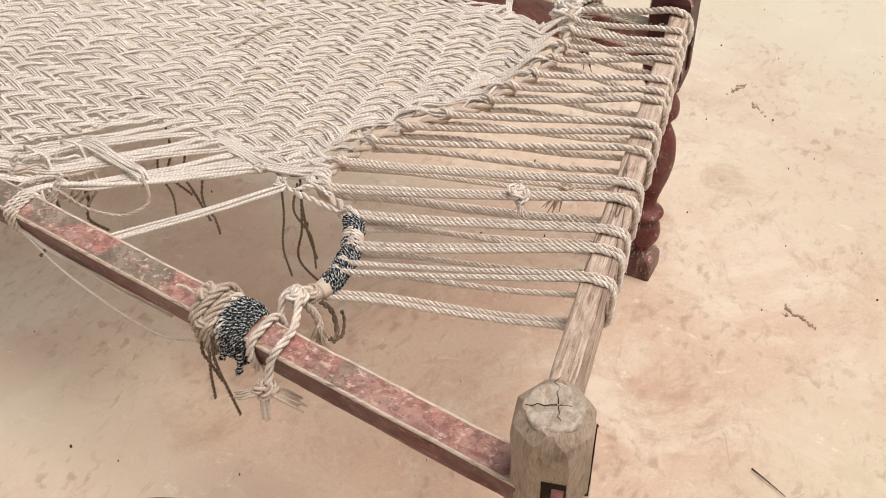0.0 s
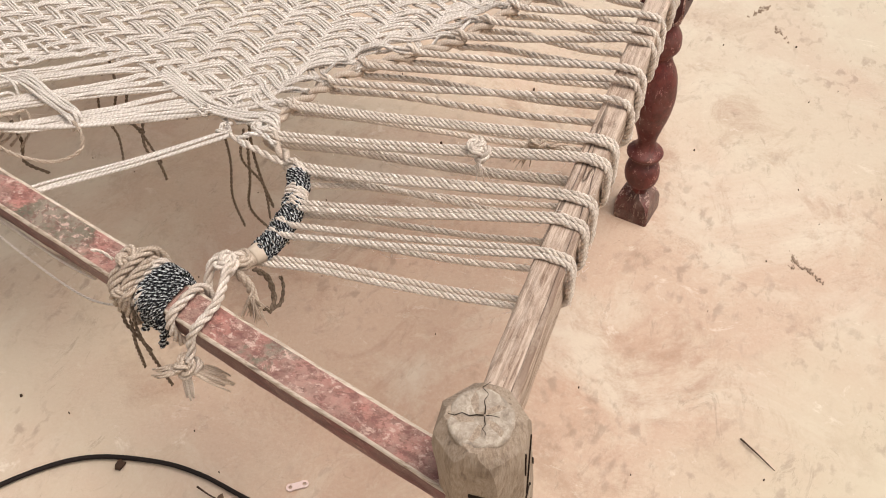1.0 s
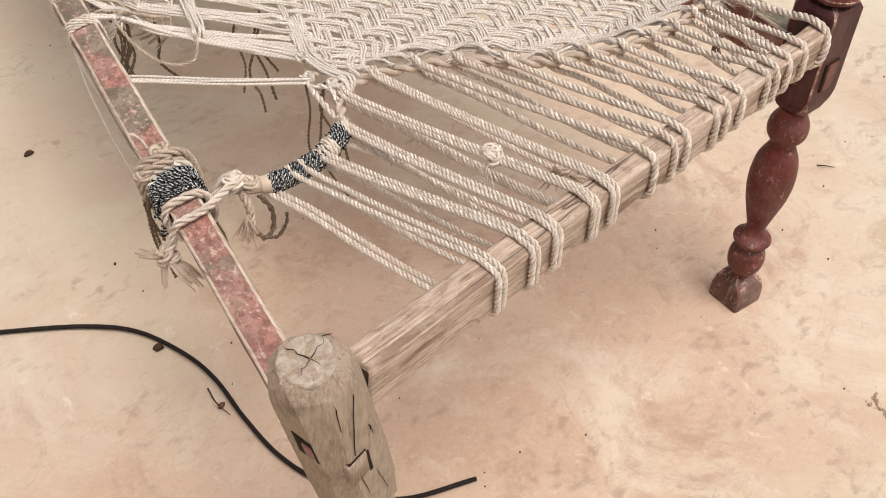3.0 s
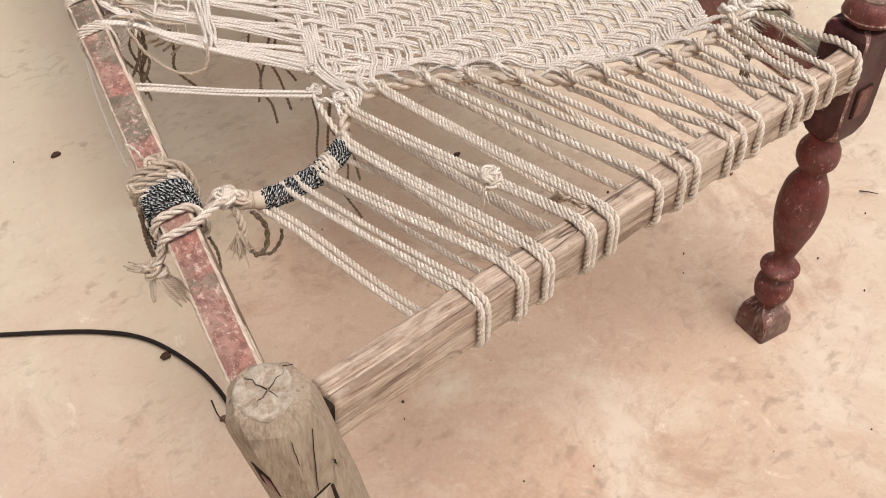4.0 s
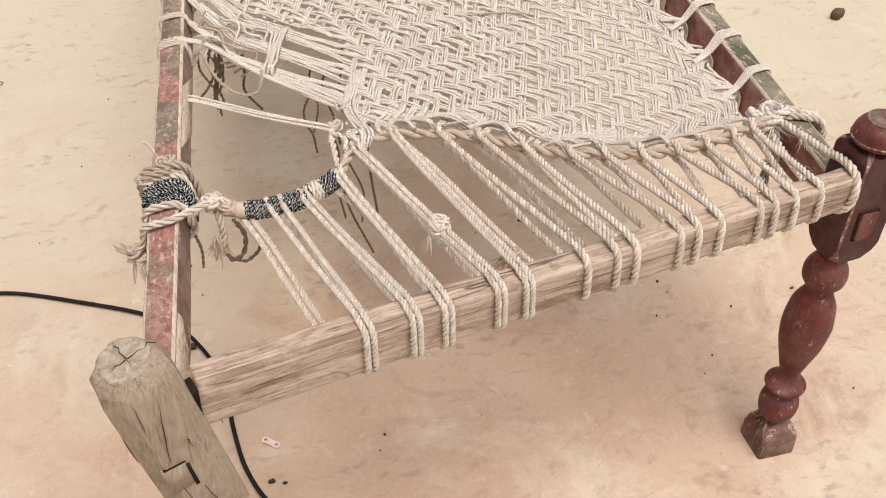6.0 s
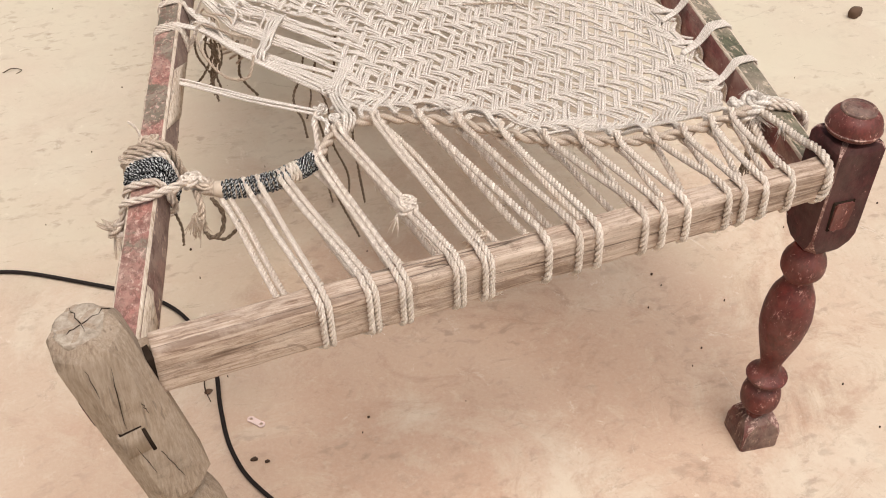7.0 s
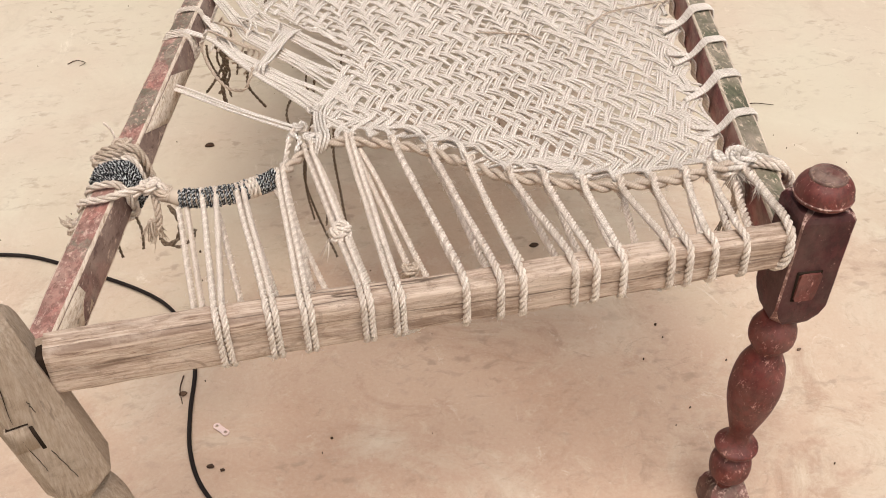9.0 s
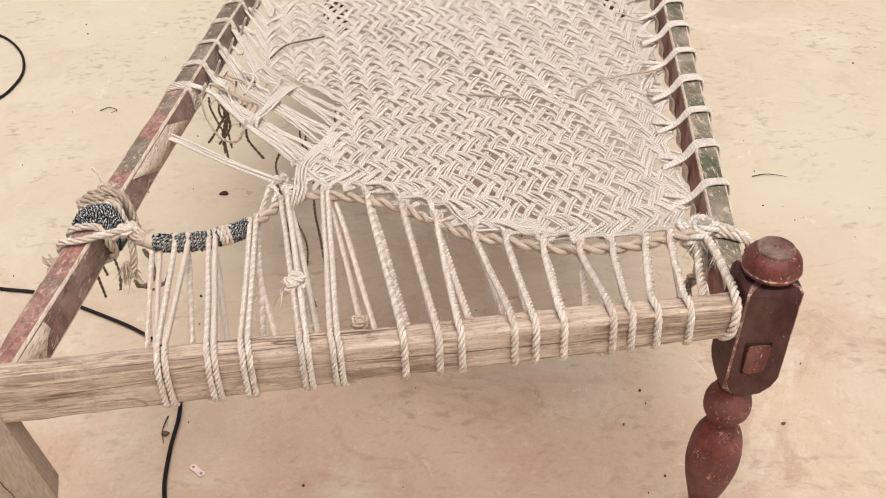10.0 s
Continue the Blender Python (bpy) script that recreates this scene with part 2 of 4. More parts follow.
ZIP_METAL = plain_material("pale_pink_metal", (0.80, 0.62, 0.57), 0.4, 0.5, 0.0, 0.1)
# near-black colour that stands in for the shade inside gaps and splits
HOLE = plain_material("painted_gap_shade", (0.03, 0.019, 0.013), 0.9, 0.1)
DEBRIS = plain_material("dry_brown_debris", (0.075, 0.045, 0.03), 0.9, 0.1)
STONE = plain_material("brown_stone", (0.14, 0.085, 0.055), 0.85, 0.2)
TAPE = plain_material("pale_tape", (0.62, 0.50, 0.39), 0.7, 0.3)
DIRT = plain_material("trodden_dirt", (0.36, 0.26, 0.19), 0.95, 0.1)


# ---- mesh helpers ----
class Shape:
    """Collects vertices, faces and UVs for one mesh."""

    def __init__(self):
        self.v, self.f, self.uv, self.mi = [], [], [], []

    def rings(self, rings, lengths=None, cap=True, slots=None):
        """Skins a row of closed rings; slots gives each side's material."""
        n, k = len(rings), len(rings[0])
        base = len(self.v)
        for r in rings:
            self.v.extend(tuple(p) for p in r)
        for i in range(n - 1):
            u0, u1 = (lengths[i], lengths[i + 1]) if lengths is not None else (i, i + 1)
            for j in range(k):
                j2 = (j + 1) % k
                self.f.append((base + i * k + j, base + i * k + j2, base + (i + 1) * k + j2, base + (i + 1) * k + j))
                self.uv.extend(((u0, j / k), (u0, (j + 1) / k), (u1, (j + 1) / k), (u1, j / k)))
                self.mi.append(slots[j] if slots else 0)
        if cap:
            for ring, flip in ((0, True), (n - 1, False)):
                ids = [base + ring * k + j for j in range(k)]
                self.f.append(tuple(reversed(ids)) if flip else tuple(ids))
                self.uv.extend(((0, 0),) * k)
                self.mi.append(0)
        return self

    def tube(self, pts, radius, sides=6, step=None):
        """A tube along a smooth path; radius may be a number or one per point."""
        p = np.array([tuple(q) for q in pts], float)
        if step:
            p = smooth(p, step)
        t, a, b = frames(p)
        ln = np.r_[0, np.cumsum(np.linalg.norm(np.diff(p, axis=0), axis=1))]
        rad = np.broadcast_to(radius, (len(p),)) if not callable(radius) else np.array([radius(x / max(ln[-1], 1e-6)) for x in ln])
        th = np.linspace(0, 2 * np.pi, sides, endpoint=False)
        ring = p[:, None, :] + rad[:, None, None] * (np.cos(th)[None, :, None] * a[:, None, :] + np.sin(th)[None, :, None] * b[:, None, :])
        return self.rings(ring, ln)

    def rope(self, pts, radius, strands=3, lay=6.5, sides=5, step=None, phase=0.0):
        """A rope of twisted strands along a smooth path."""
        step = step or radius * min(0.75, lay / 9)
        p = smooth(np.array([tuple(q) for q in pts], float), step)
        t, a, b = frames(p)
        ln = np.r_[0, np.cumsum(np.linalg.norm(np.diff(p, axis=0), axis=1))]
        rs = radius * (0.56 if strands == 2 else 0.48)
        for s in range(strands):
            ang = phase + 2 * np.pi * (s / strands + ln / (lay * radius))
            off = (radius - rs) * 1.08
            q = p + off * (np.cos(ang)[:, None] * a + np.sin(ang)[:, None] * b)
            self.tube(q, rs, sides)
        return self

    def hairs(self, pts, radius, count, seed, length=0.008):
        """Loose fibres standing off a rope."""
        r = random.Random(seed)
        p = smooth(np.array([tuple(q) for q in pts], float), 0.006)
        for _ in range(count):
            i = r.randrange(1, len(p) - 1)
            t = Vector(p[i + 1] - p[i - 1]).normalized()
            d = Vector((r.uniform(-1, 1), r.uniform(-1, 1), r.uniform(-1, 1)))
            d = (d - t * d.dot(t)).normalized()
            q = Vector(p[i]) + d * radius * 0.8
            ln = length * r.uniform(0.4, 1.0)
            self.tube([q, q + (d * 0.5 + t * r.uniform(-0.8, 0.8)) * ln, q + (d * 0.7 + t * r.uniform(-1.4, 1.4)) * ln - Vector((0, 0, 0.2 * ln))], 0.00022, 3)
        return self

    def mesh(self, name, mats, flat=False):
        me = bpy.data.meshes.new(name)
        me.from_pydata(self.v, [], self.f)
        lay = me.uv_layers.new(name="UVMap")
        lay.data.foreach_set("uv", np.array(self.uv, "f").ravel())
        me.polygons.foreach_set("use_smooth", [not flat] * len(me.polygons))
        for m in mats if isinstance(mats, (list, tuple)) else [mats]:
            me.materials.append(m)
        me.polygons.foreach_set("material_index", self.mi)
        me.update()
        return me


def smooth(p, step):
    """Catmull-Rom through the points, resampled at even steps."""
    if len(p) < 3:
        n = max(2, int(np.linalg.norm(p[-1] - p[0]) / step) + 1)
        return p[0] + np.linspace(0, 1, n)[:, None] * (p[-1] - p[0])
    q = np.vstack([2 * p[0] - p[1], p, 2 * p[-1] - p[-2]])
    out = []
    for i in range(1, len(q) - 2):
        n = max(2, int(np.linalg.norm(q[i + 1] - q[i]) / step) + 1)
        s = np.linspace(0, 1, n, endpoint=False)[:, None]
        out.append(0.5 * (2 * q[i] + (q[i + 1] - q[i - 1]) * s + (2 * q[i - 1] - 5 * q[i] + 4 * q[i + 1] - q[i + 2]) * s**2 + (3 * q[i] - q[i - 1] - 3 * q[i + 1] + q[i + 2]) * s**3))
    return np.vstack([*out, p[-1:]])


def frames(p):
    """Tangents and two turning-free normals along a path."""
    t = np.gradient(p, axis=0)
    t /= np.maximum(np.linalg.norm(t, axis=1), 1e-9)[:, None]
    a = np.zeros_like(p)
    up = np.array((0.0, 0.0, 1.0)) if abs(t[0][2]) < 0.9 else np.array((1.0, 0.0, 0.0))
    v = up - t[0] * (up @ t[0])
    for i in range(len(p)):
        v = v - t[i] * (v @ t[i])
        v = v / max(np.linalg.norm(v), 1e-9)
        a[i] = v
    return t, a, np.cross(t, a)


def part(name, shape, mat, parent, label="", flat=False):
    """Links a Shape or a bmesh as one mesh object under a thing or part."""
    if isinstance(shape, Shape):
        me = shape.mesh(name, mat, flat)
    else:
        me = bpy.data.meshes.new(name)
        shape.to_mesh(me)
        shape.free()
        for m in mat if isinstance(mat, (list, tuple)) else [mat]:
            me.materials.append(m)
    ob = new(name, me)
    ob.parent = parent
    return tagged(ob, label)


def beam(p0, p1, w, h, round_=0.006, n=40, rough=0.0006, seed=0, widen=1.0, wave=0.0, roll=0.0, slots=(0, 0, 0, 0, 0), tall=1.0):
    """A hand-cut timber from p0 to p1 (centre line): width w level, height h upright, rounded arrises, uneven faces.
    slots: materials of the top, the two sides, the bottom and the arrises."""
    p0, p1 = Vector(p0), Vector(p1)
    ax = (p1 - p0).normalized()
    side = ax.cross(Vector((0, 0, 1))).normalized()
    up = side.cross(ax)
    turn = Matrix.Rotation(radians(roll), 3, ax)
    side, up = turn @ side, turn @ up
    sec, faces = [], []
    for sx, sy in ((1, 1), (-1, 1), (-1, -1), (1, -1)):
        a0 = {(1, 1): 0, (-1, 1): 90, (-1, -1): 180, (1, -1): 270}[(sx, sy)]
        for k in range(4):
            a = radians(a0 + 30 * k)
            sec.append((sx * (w / 2 - round_) + round_ * math.cos(a), sy * (h / 2 - round_) + round_ * math.sin(a)))
        nx = {(1, 1): (-1, 1), (-1, 1): (-1, -1), (-1, -1): (1, -1), (1, -1): (1, 1)}[(sx, sy)]
        a = sec[-1]
        a1 = radians(a0 + 90)
        b = (nx[0] * (w / 2 - round_) + round_ * math.cos(a1), nx[1] * (h / 2 - round_) + round_ * math.sin(a1))
        for k in (1, 2, 3):
            sec.append((a[0] + (b[0] - a[0]) * k / 4, a[1] + (b[1] - a[1]) * k / 4))
        faces += [slots[4]] * 3 + [slots[{(1, 1): 0, (-1, 1): 1, (-1, -1): 3, (1, -1): 2}[(sx, sy)]]] * 4
    rings = []
    for i in range(n + 1):
        s = i / n
        c = p0.lerp(p1, s) + up * (wave * math.sin(3.1 * s + seed)) + side * (wave * math.sin(4.3 * s + 1.7 * seed))
        f = 1 + (widen - 1) * s
        ring = []
        for x, y in sec:
            q = c + side * (x * f) + up * (y * (1 + (tall - 1) * s))
            d = noise.noise(Vector((q.x * 9, q.y * 9, q.z * 26)) + Vector((seed, 0, 0))) * rough * 2.5
            d += noise.noise(Vector((q.x * 45, q.y * 45, q.z * 160)) + Vector((0, seed, 0))) * rough
            ring.append(q + (side * x + up * y).normalized() * d)
        rings.append(ring)
    ln = [(p1 - p0).length * i / n for i in range(n + 1)]
    return Shape().rings(rings, ln, True, faces)


def lathe(profile, centre, sides=28, seed=0, rough=0.0006, step=0.006):
    """A turned post: (z, radius) from the bottom up, round a centre (x, y)."""
    pr = smooth(np.array([(z, r, 0) for z, r in profile]), step)
    rings = []
    for z, r, _ in pr:
        rings.append([(centre[0] + (r + rough * noise.noise(Vector((math.cos(a) * 2 + seed, math.sin(a) * 2, z * 40)))) * math.cos(a),
                       centre[1] + (r + rough * noise.noise(Vector((math.cos(a) * 2 + seed, math.sin(a) * 2, z * 40)))) * math.sin(a), z)
                      for a in (2 * math.pi * j / sides for j in range(sides))])
    return Shape().rings(rings, list(pr[:, 0]))


def post(levels, centre, chamfer, seed=0, rough=0.0012, turn=0.0, sub=4, edge=0):
    """A square post with chamfered arrises: levels of (z, half width x, half width y, chamfer share)."""
    rings = []
    for z, hx, hy, ch in levels:
        c = chamfer * ch
        corners = [(hx, -hy + c), (hx, hy - c), (hx - c, hy), (-hx + c, hy), (-hx, hy - c), (-hx, -hy + c), (-hx + c, -hy), (hx - c, -hy)]
        ring = []
        for i in range(8):
            a, b = corners[i], corners[(i + 1) % 8]
            for k in range(sub):
                x, y = a[0] + (b[0] - a[0]) * k / sub, a[1] + (b[1] - a[1]) * k / sub
                d = 1 + noise.noise(Vector((x * 30 + seed, y * 30, z * 14))) * rough / 0.03
                x, y = x * d, y * d
                ca, sa = math.cos(turn), math.sin(turn)
                ring.append((centre[0] + x * ca - y * sa, centre[1] + x * sa + y * ca, z))
        rings.append(ring)
    return Shape().rings(rings, [l[0] for l in levels], True, [edge if (j // sub) % 2 else 0 for j in range(8 * sub)])


def crisp(ob, degrees=24):
    """Keeps edges sharper than this angle sharp in the shading."""
    ob.data.set_sharp_from_angle(angle=radians(degrees))
    return ob


def moved(ob, m):
    ob.data.transform(m)
    return ob


# ---- the ground ----
g = bmesh.new()
R_NEAR = 3.2
xs = [-400, -60, -12, *np.linspace(-R_NEAR, R_NEAR + 1, 70), 12, 60, 400]
grid = [[g.verts.new((x + 0.3, y + 0.6, 0.0025 * noise.noise(Vector((x * 2.2, y * 2.2, 0))) - 0.0022 if abs(x) < 10 and abs(y) < 10 else -0.002)) for x in xs] for y in xs]
for i in range(len(xs) - 1):
    for j in range(len(xs) - 1):
        g.faces.new((grid[i][j], grid[i][j + 1], grid[i + 1][j + 1], grid[i + 1][j])).smooth = True
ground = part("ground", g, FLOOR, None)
tagged(ground, "bare dusty beige cement yard with stains and scuffs", "ground", kind="structure")

# ---- the rope bed ----
bed = tagged(new("charpoy"), "old wooden rope bed with a loosened corner and sagging jute weave", "bed")


def strip(pts, widths, normal):
    """A split in wood, its shade painted as a narrow dark ribbon with a little thickness."""
    sh = Shape()
    n = Vector(normal).normalized()
    p = [Vector(q) for q in pts]
    rings = []
    for i, q in enumerate(p):
        t = (p[min(i + 1, len(p) - 1)] - p[max(i - 1, 0)]).normalized()
        a = t.cross(n).normalized() * widths[i] / 2
        rings.append([q + a, q + n * 0.0004, q - a, q - n * 0.001])
    return sh.rings(rings)


# plain weathered leg, knocked out of true: its foot leans towards the bed's middle
AX, AY = -0.0570, -0.006
LEAN_A = Matrix.Translation((AX, AY, 0.56)) @ Matrix.Rotation(radians(-12.9), 4, "Y") @ Matrix.Translation((-AX, -AY, -0.56))
AHX, AH = 0.0362, 0.0365
TURN_A = Matrix.Translation((AX, AY, 0)) @ Matrix.Rotation(radians(6), 4, "Z") @ Matrix.Translation((-AX, -AY, 0))
levels = [(0.288, 0.020, 0.022, 1.0), (0.300, 0.028, 0.030, 1.0), (0.318, AHX, AH, 0.72)]
levels += [(0.318 + 0.018 * i, AHX, AH, 0.72) for i in range(1, 12)]
levels += [(0.535, AHX, AH, 0.78), (0.547, AHX - 0.0015, AH - 0.0015, 0.85), (0.556, AHX - 0.004, AH - 0.005, 1.05), (0.561, AHX - 0.0075, AH - 0.0085, 1.0)]
leg_a = crisp(moved(part("plain_leg", post(levels, (AX, AY), 0.0245, 3, 0.0010, radians(6)), LEG_WOOD, bed, "grey weathered leg with a cracked rounded top"), LEAN_A), 20)
top = Shape().rings([[(AX + 0.95 * r * math.cos(a) * (1 + 0.06 * math.sin(3 * a)), AY + r * math.sin(a), z + 0.0008 * math.sin(5 * a + r * 90)) for a in (2 * math.pi * j / 24 for j in range(24))] for r, z in ((0.0275, 0.5560), (0.0262, 0.5612), (0.0235, 0.5618), (0.016, 0.5614), (0.006, 0.5612))])
moved(part("end_grain", top, END_GRAIN, leg_a), LEAN_A)
moved(part("turned_foot", lathe([(-0.004, 0.020), (0.05, 0.024), (0.12, 0.026), (0.2, 0.029), (0.25, 0.031), (0.275, 0.028), (0.292, 0.023)], (AX, AY)), LEG_WOOD, leg_a), LEAN_A)
# star of drying splits on the top, long splits down the faces
for ang, ln, w in ((14, 0.032, 0.0009), (108, 0.029, 0.0011), (196, 0.020, 0.0008), (282, 0.013, 0.0008)):
    pts, wd = [], []
    for k in range(6):
        a = radians(ang + 16 * noise.noise(Vector((k * 0.9, ang, 0))))
        r = 0.001 + (ln - 0.001) * k / 5
        pts.append((AX + 0.003 + 0.9 * r * math.cos(a), AY - 0.002 + r * math.sin(a), 0.5622 - (0.0008 if k == 5 else 0)))
        wd.append(w * (1 - 0.75 * k / 5))
    moved(part("split", strip(pts, wd, (0, 0, 1)), HOLE, leg_a), LEAN_A)
for x0, z0, z1, dx, w in ((0.008, 0.530, 0.448, -0.020, 0.0012), (-0.012, 0.540, 0.500, -0.004, 0.0009), (0.004, 0.395, 0.345, 0.006, 0.001), (-0.014, 0.43, 0.37, 0.003, 0.0008), (0.013, 0.47, 0.452, 0.001, 0.0008)):
    pts = [(AX + x0 + dx * k / 7 + 0.002 * noise.noise(Vector((k * 0.8, z0 * 30, 0))), AY - AH - 0.0012, z0 + (z1 - z0) * k / 7) for k in range(8)]
    moved(part("split", strip(pts, [0.7 * w * math.sin(math.pi * (k + 0.6) / 8.2) for k in range(8)], (0, -1, 0)), HOLE, leg_a), LEAN_A @ TURN_A)
# through tenon of the side rail in the front face; dark solid strips paint the shade of the open gap beside it
CA = Vector((-0.0265, AY))
TURN_M = Matrix.Translation((CA.x, CA.y, 0)) @ Matrix.Rotation(radians(6), 4, "Z") @ Matrix.Translation((-CA.x, -CA.y, 0))
moved(part("tenon_end", beam((-0.0395, AY - AH - 0.0016, 0.425), (-0.0395, AY, 0.425), 0.024, 0.035, 0.001, 6, 0.0006, 4, roll=-9), LEG_WOOD, leg_a), TURN_M)
moved(part("mortise_gap", beam((-0.025, AY - AH - 0.0010, 0.4235), (-0.025, AY, 0.4235), 0.0040, 0.036, 0.001, 4, 0.0002, 4, roll=-11), HOLE, leg_a), TURN_M)
moved(part("mortise_gap", beam((-0.0405, AY - AH - 0.0008, 0.4435), (-0.0405, AY, 0.4432), 0.0225, 0.0012, 0.0005, 4, 0.0002, 4, roll=-9), HOLE, leg_a), TURN_M)
# open mortise of the end rail in the outer face, its inner shade painted as a dark block
moved(part("mortise_gap", beam((AX - AHX - 0.0008, AY - 0.006, 0.470), (AX - AHX + 0.02, AY - 0.006, 0.470), 0.024, 0.038, 0.001, 4, 0.0004, 6), HOLE, leg_a), LEAN_A @ TURN_A)
moved(part("tenon_end", beam((AX - AHX - 0.0016, AY - 0.010, 0.466), (AX - AHX + 0.02, AY - 0.010, 0.466), 0.012, 0.026, 0.001, 4, 0.0004, 6), MAROON_SIDE, leg_a), LEAN_A @ TURN_A)

# red turned leg, slightly out of upright
BX, BY = 0.847, 0.021
SLANT_B = Matrix(((1, 0, 0.042, -0.042 * 0.53), (0, 1, 0.030, -0.030 * 0.53), (0, 0, 1, 0), (0, 0, 0, 1)))
block = [(0.366, 0.021, 0.021, 1.0), (0.374, 0.027, 0.027, 1.0), (0.388, 0.031, 0.031, 0.5)] + [(0.388 + 0.013 * i, 0.0325, 0.0325, 0.22) for i in range(1, 10)]
block += [(0.526, 0.0325, 0.0325, 0.22), (0.533, 0.0298, 0.0298, 0.4), (0.5345, 0.02, 0.02, 0.5)]
leg_b = crisp(moved(part("turned_leg", post(block, (BX + 0.002, BY), 0.011, 5, 0.0006, radians(-5), 4, 1), [BLOCK_PAINT, CHIPPED], bed, "turned leg in dark red paint with a round knob"), SLANT_B), 18)
moved(part("knob", lathe([(0.530, 0.021), (0.536, 0.0215), (0.5385, 0.027), (0.5420, 0.0322), (0.5455, 0.0338), (0.5480, 0.0336), (0.5500, 0.0330), (0.556, 0.0322), (0.562, 0.0294), (0.5668, 0.0248), (0.5690, 0.0205), (0.5688, 0.003)], (BX + 0.001, BY - 0.003), step=0.0015), LEG_PAINT, leg_b), SLANT_B)
moved(part("rim", lathe([(0.5455, 0.0330), (0.5463, 0.0343), (0.5475, 0.0343), (0.5483, 0.0330)], (BX + 0.001, BY - 0.003), step=0.0006), CHIPPED, leg_b, "rim rubbed to bare wood"), SLANT_B)
moved(part("knob_top", lathe([(0.5660, 0.0215), (0.5705, 0.0218), (0.5716, 0.0208), (0.5712, 0.0192), (0.5706, 0.0180), (0.5722, 0.0160), (0.5736, 0.0110), (0.5732, 0.0055), (0.5722, 0.0035), (0.5735, 0.0015)], (BX + 0.001, BY - 0.003), step=0.001), FOOT_PAINT, leg_b, "knob top worn pale"), SLANT_B)
moved(part("spindle", lathe([(0.052, 0.0125), (0.062, 0.013), (0.068, 0.019), (0.078, 0.0262), (0.092, 0.0285), (0.106, 0.0262), (0.115, 0.019), (0.120, 0.018), (0.1235, 0.0178), (0.1262, 0.0190), (0.1272, 0.0265), (0.1292, 0.0292), (0.1325, 0.0296), (0.1350, 0.0282), (0.1385, 0.0235), (0.1445, 0.0172), (0.152, 0.0150), (0.160, 0.0155), (0.18, 0.021), (0.215, 0.0305), (0.248, 0.034), (0.28, 0.0305), (0.302, 0.0215), (0.311, 0.0182), (0.317, 0.0215), (0.327, 0.0278), (0.338, 0.0292), (0.349, 0.0275), (0.360, 0.0215), (0.369, 0.018)], (BX - 0.0065, BY - 0.002), step=0.002), LEG_PAINT, leg_b), SLANT_B)
foot = [(-0.003, 0.028, 0.028, 0.25), (0.003, 0.0295, 0.0295, 0.2), (0.028, 0.0295, 0.0295, 0.25), (0.038, 0.028, 0.028, 0.5), (0.047, 0.0245, 0.0245, 1.1), (0.054, 0.018, 0.018, 0.9), (0.058, 0.012, 0.012, 0.6)]
crisp(moved(part("foot_block", post(foot, (BX, BY), 0.012, 9, 0.0012, radians(-9), 4, 1), [FOOT_PAINT, CHIPPED], leg_b, "scuffed square foot block"), SLANT_B), 20)
TX, TZ = BX - 0.0085, 0.436
crisp(part("tenon_end", beam((TX, BY - 0.0388, TZ), (TX, BY - 0.01, TZ), 0.027, 0.040, 0.004, 6, 0.0010, 4, roll=4), LEG_PAINT, leg_b))
# dark solid strips paint the shade in the gaps round the tenon
for dx, dz, w, h in ((-0.0150, 0, 0.0014, 0.042), (0.0143, 0.001, 0.0024, 0.043), (0.0, 0.0212, 0.030, 0.0022), (0.0, -0.0206, 0.029, 0.0010)):
    part("mortise_gap", beam((TX + dx, BY - 0.0363, TZ + dz), (TX + dx, BY - 0.01, TZ + dz), w, h, 0.0004, 4, 0.0001), HOLE, leg_b)

# rails
part("end_rail", beam((0.001, -0.002, 0.482), (0.812, 0.0095, 0.4885), 0.033, 0.060, 0.006, 110, 0.0014, 2, 0.88, 0.0012, tall=0.81), RAIL_WOOD, bed, "bare weathered end rail with open grain")
# rail end and tenon coloured near-black for the shade between rail and leg
part("broken_end", beam((-0.0030, -0.003, 0.4805), (0.004, -0.002, 0.482), 0.030, 0.055, 0.004, 8, 0.0030, 12), HOLE, bed, "broken end of the rail with its shade painted dark")
part("splinter", beam((-0.012, 0.008, 0.496), (0.004, 0.007, 0.498), 0.012, 0.016, 0.003, 8, 0.0025, 5), LEG_WOOD, bed)
part("tenon", beam((-0.05, 0.000, 0.480), (0.008, 0.000, 0.482), 0.020, 0.034, 0.003, 6), HOLE, bed)


def left_x(y):
    return -0.040 + 0.275 * y


def right_x(y):
    return 0.826 + 0.237 * y


LEFT_ROLL = -14
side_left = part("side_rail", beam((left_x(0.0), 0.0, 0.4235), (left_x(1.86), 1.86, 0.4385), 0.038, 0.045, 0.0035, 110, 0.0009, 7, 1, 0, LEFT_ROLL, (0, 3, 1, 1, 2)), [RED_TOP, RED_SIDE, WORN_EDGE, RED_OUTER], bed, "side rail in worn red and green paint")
side_right = part("side_rail", beam((right_x(0.03), 0.03, 0.445), (right_x(1.86), 1.86, 0.441), 0.033, 0.064, 0.0035, 110, 0.0009, 8, 1, 0, 0, (0, 1, 1, 1, 2)), [GREEN_TOP, MAROON_SIDE, WORN_EDGE], bed, "side rail in worn green paint with maroon sides")
part("head_rail", beam((left_x(1.84), 1.86, 0.45), (right_x(1.84), 1.86, 0.45), 0.046, 0.06, 0.008, 40, 0.001, 3), RAIL_WOOD, bed)
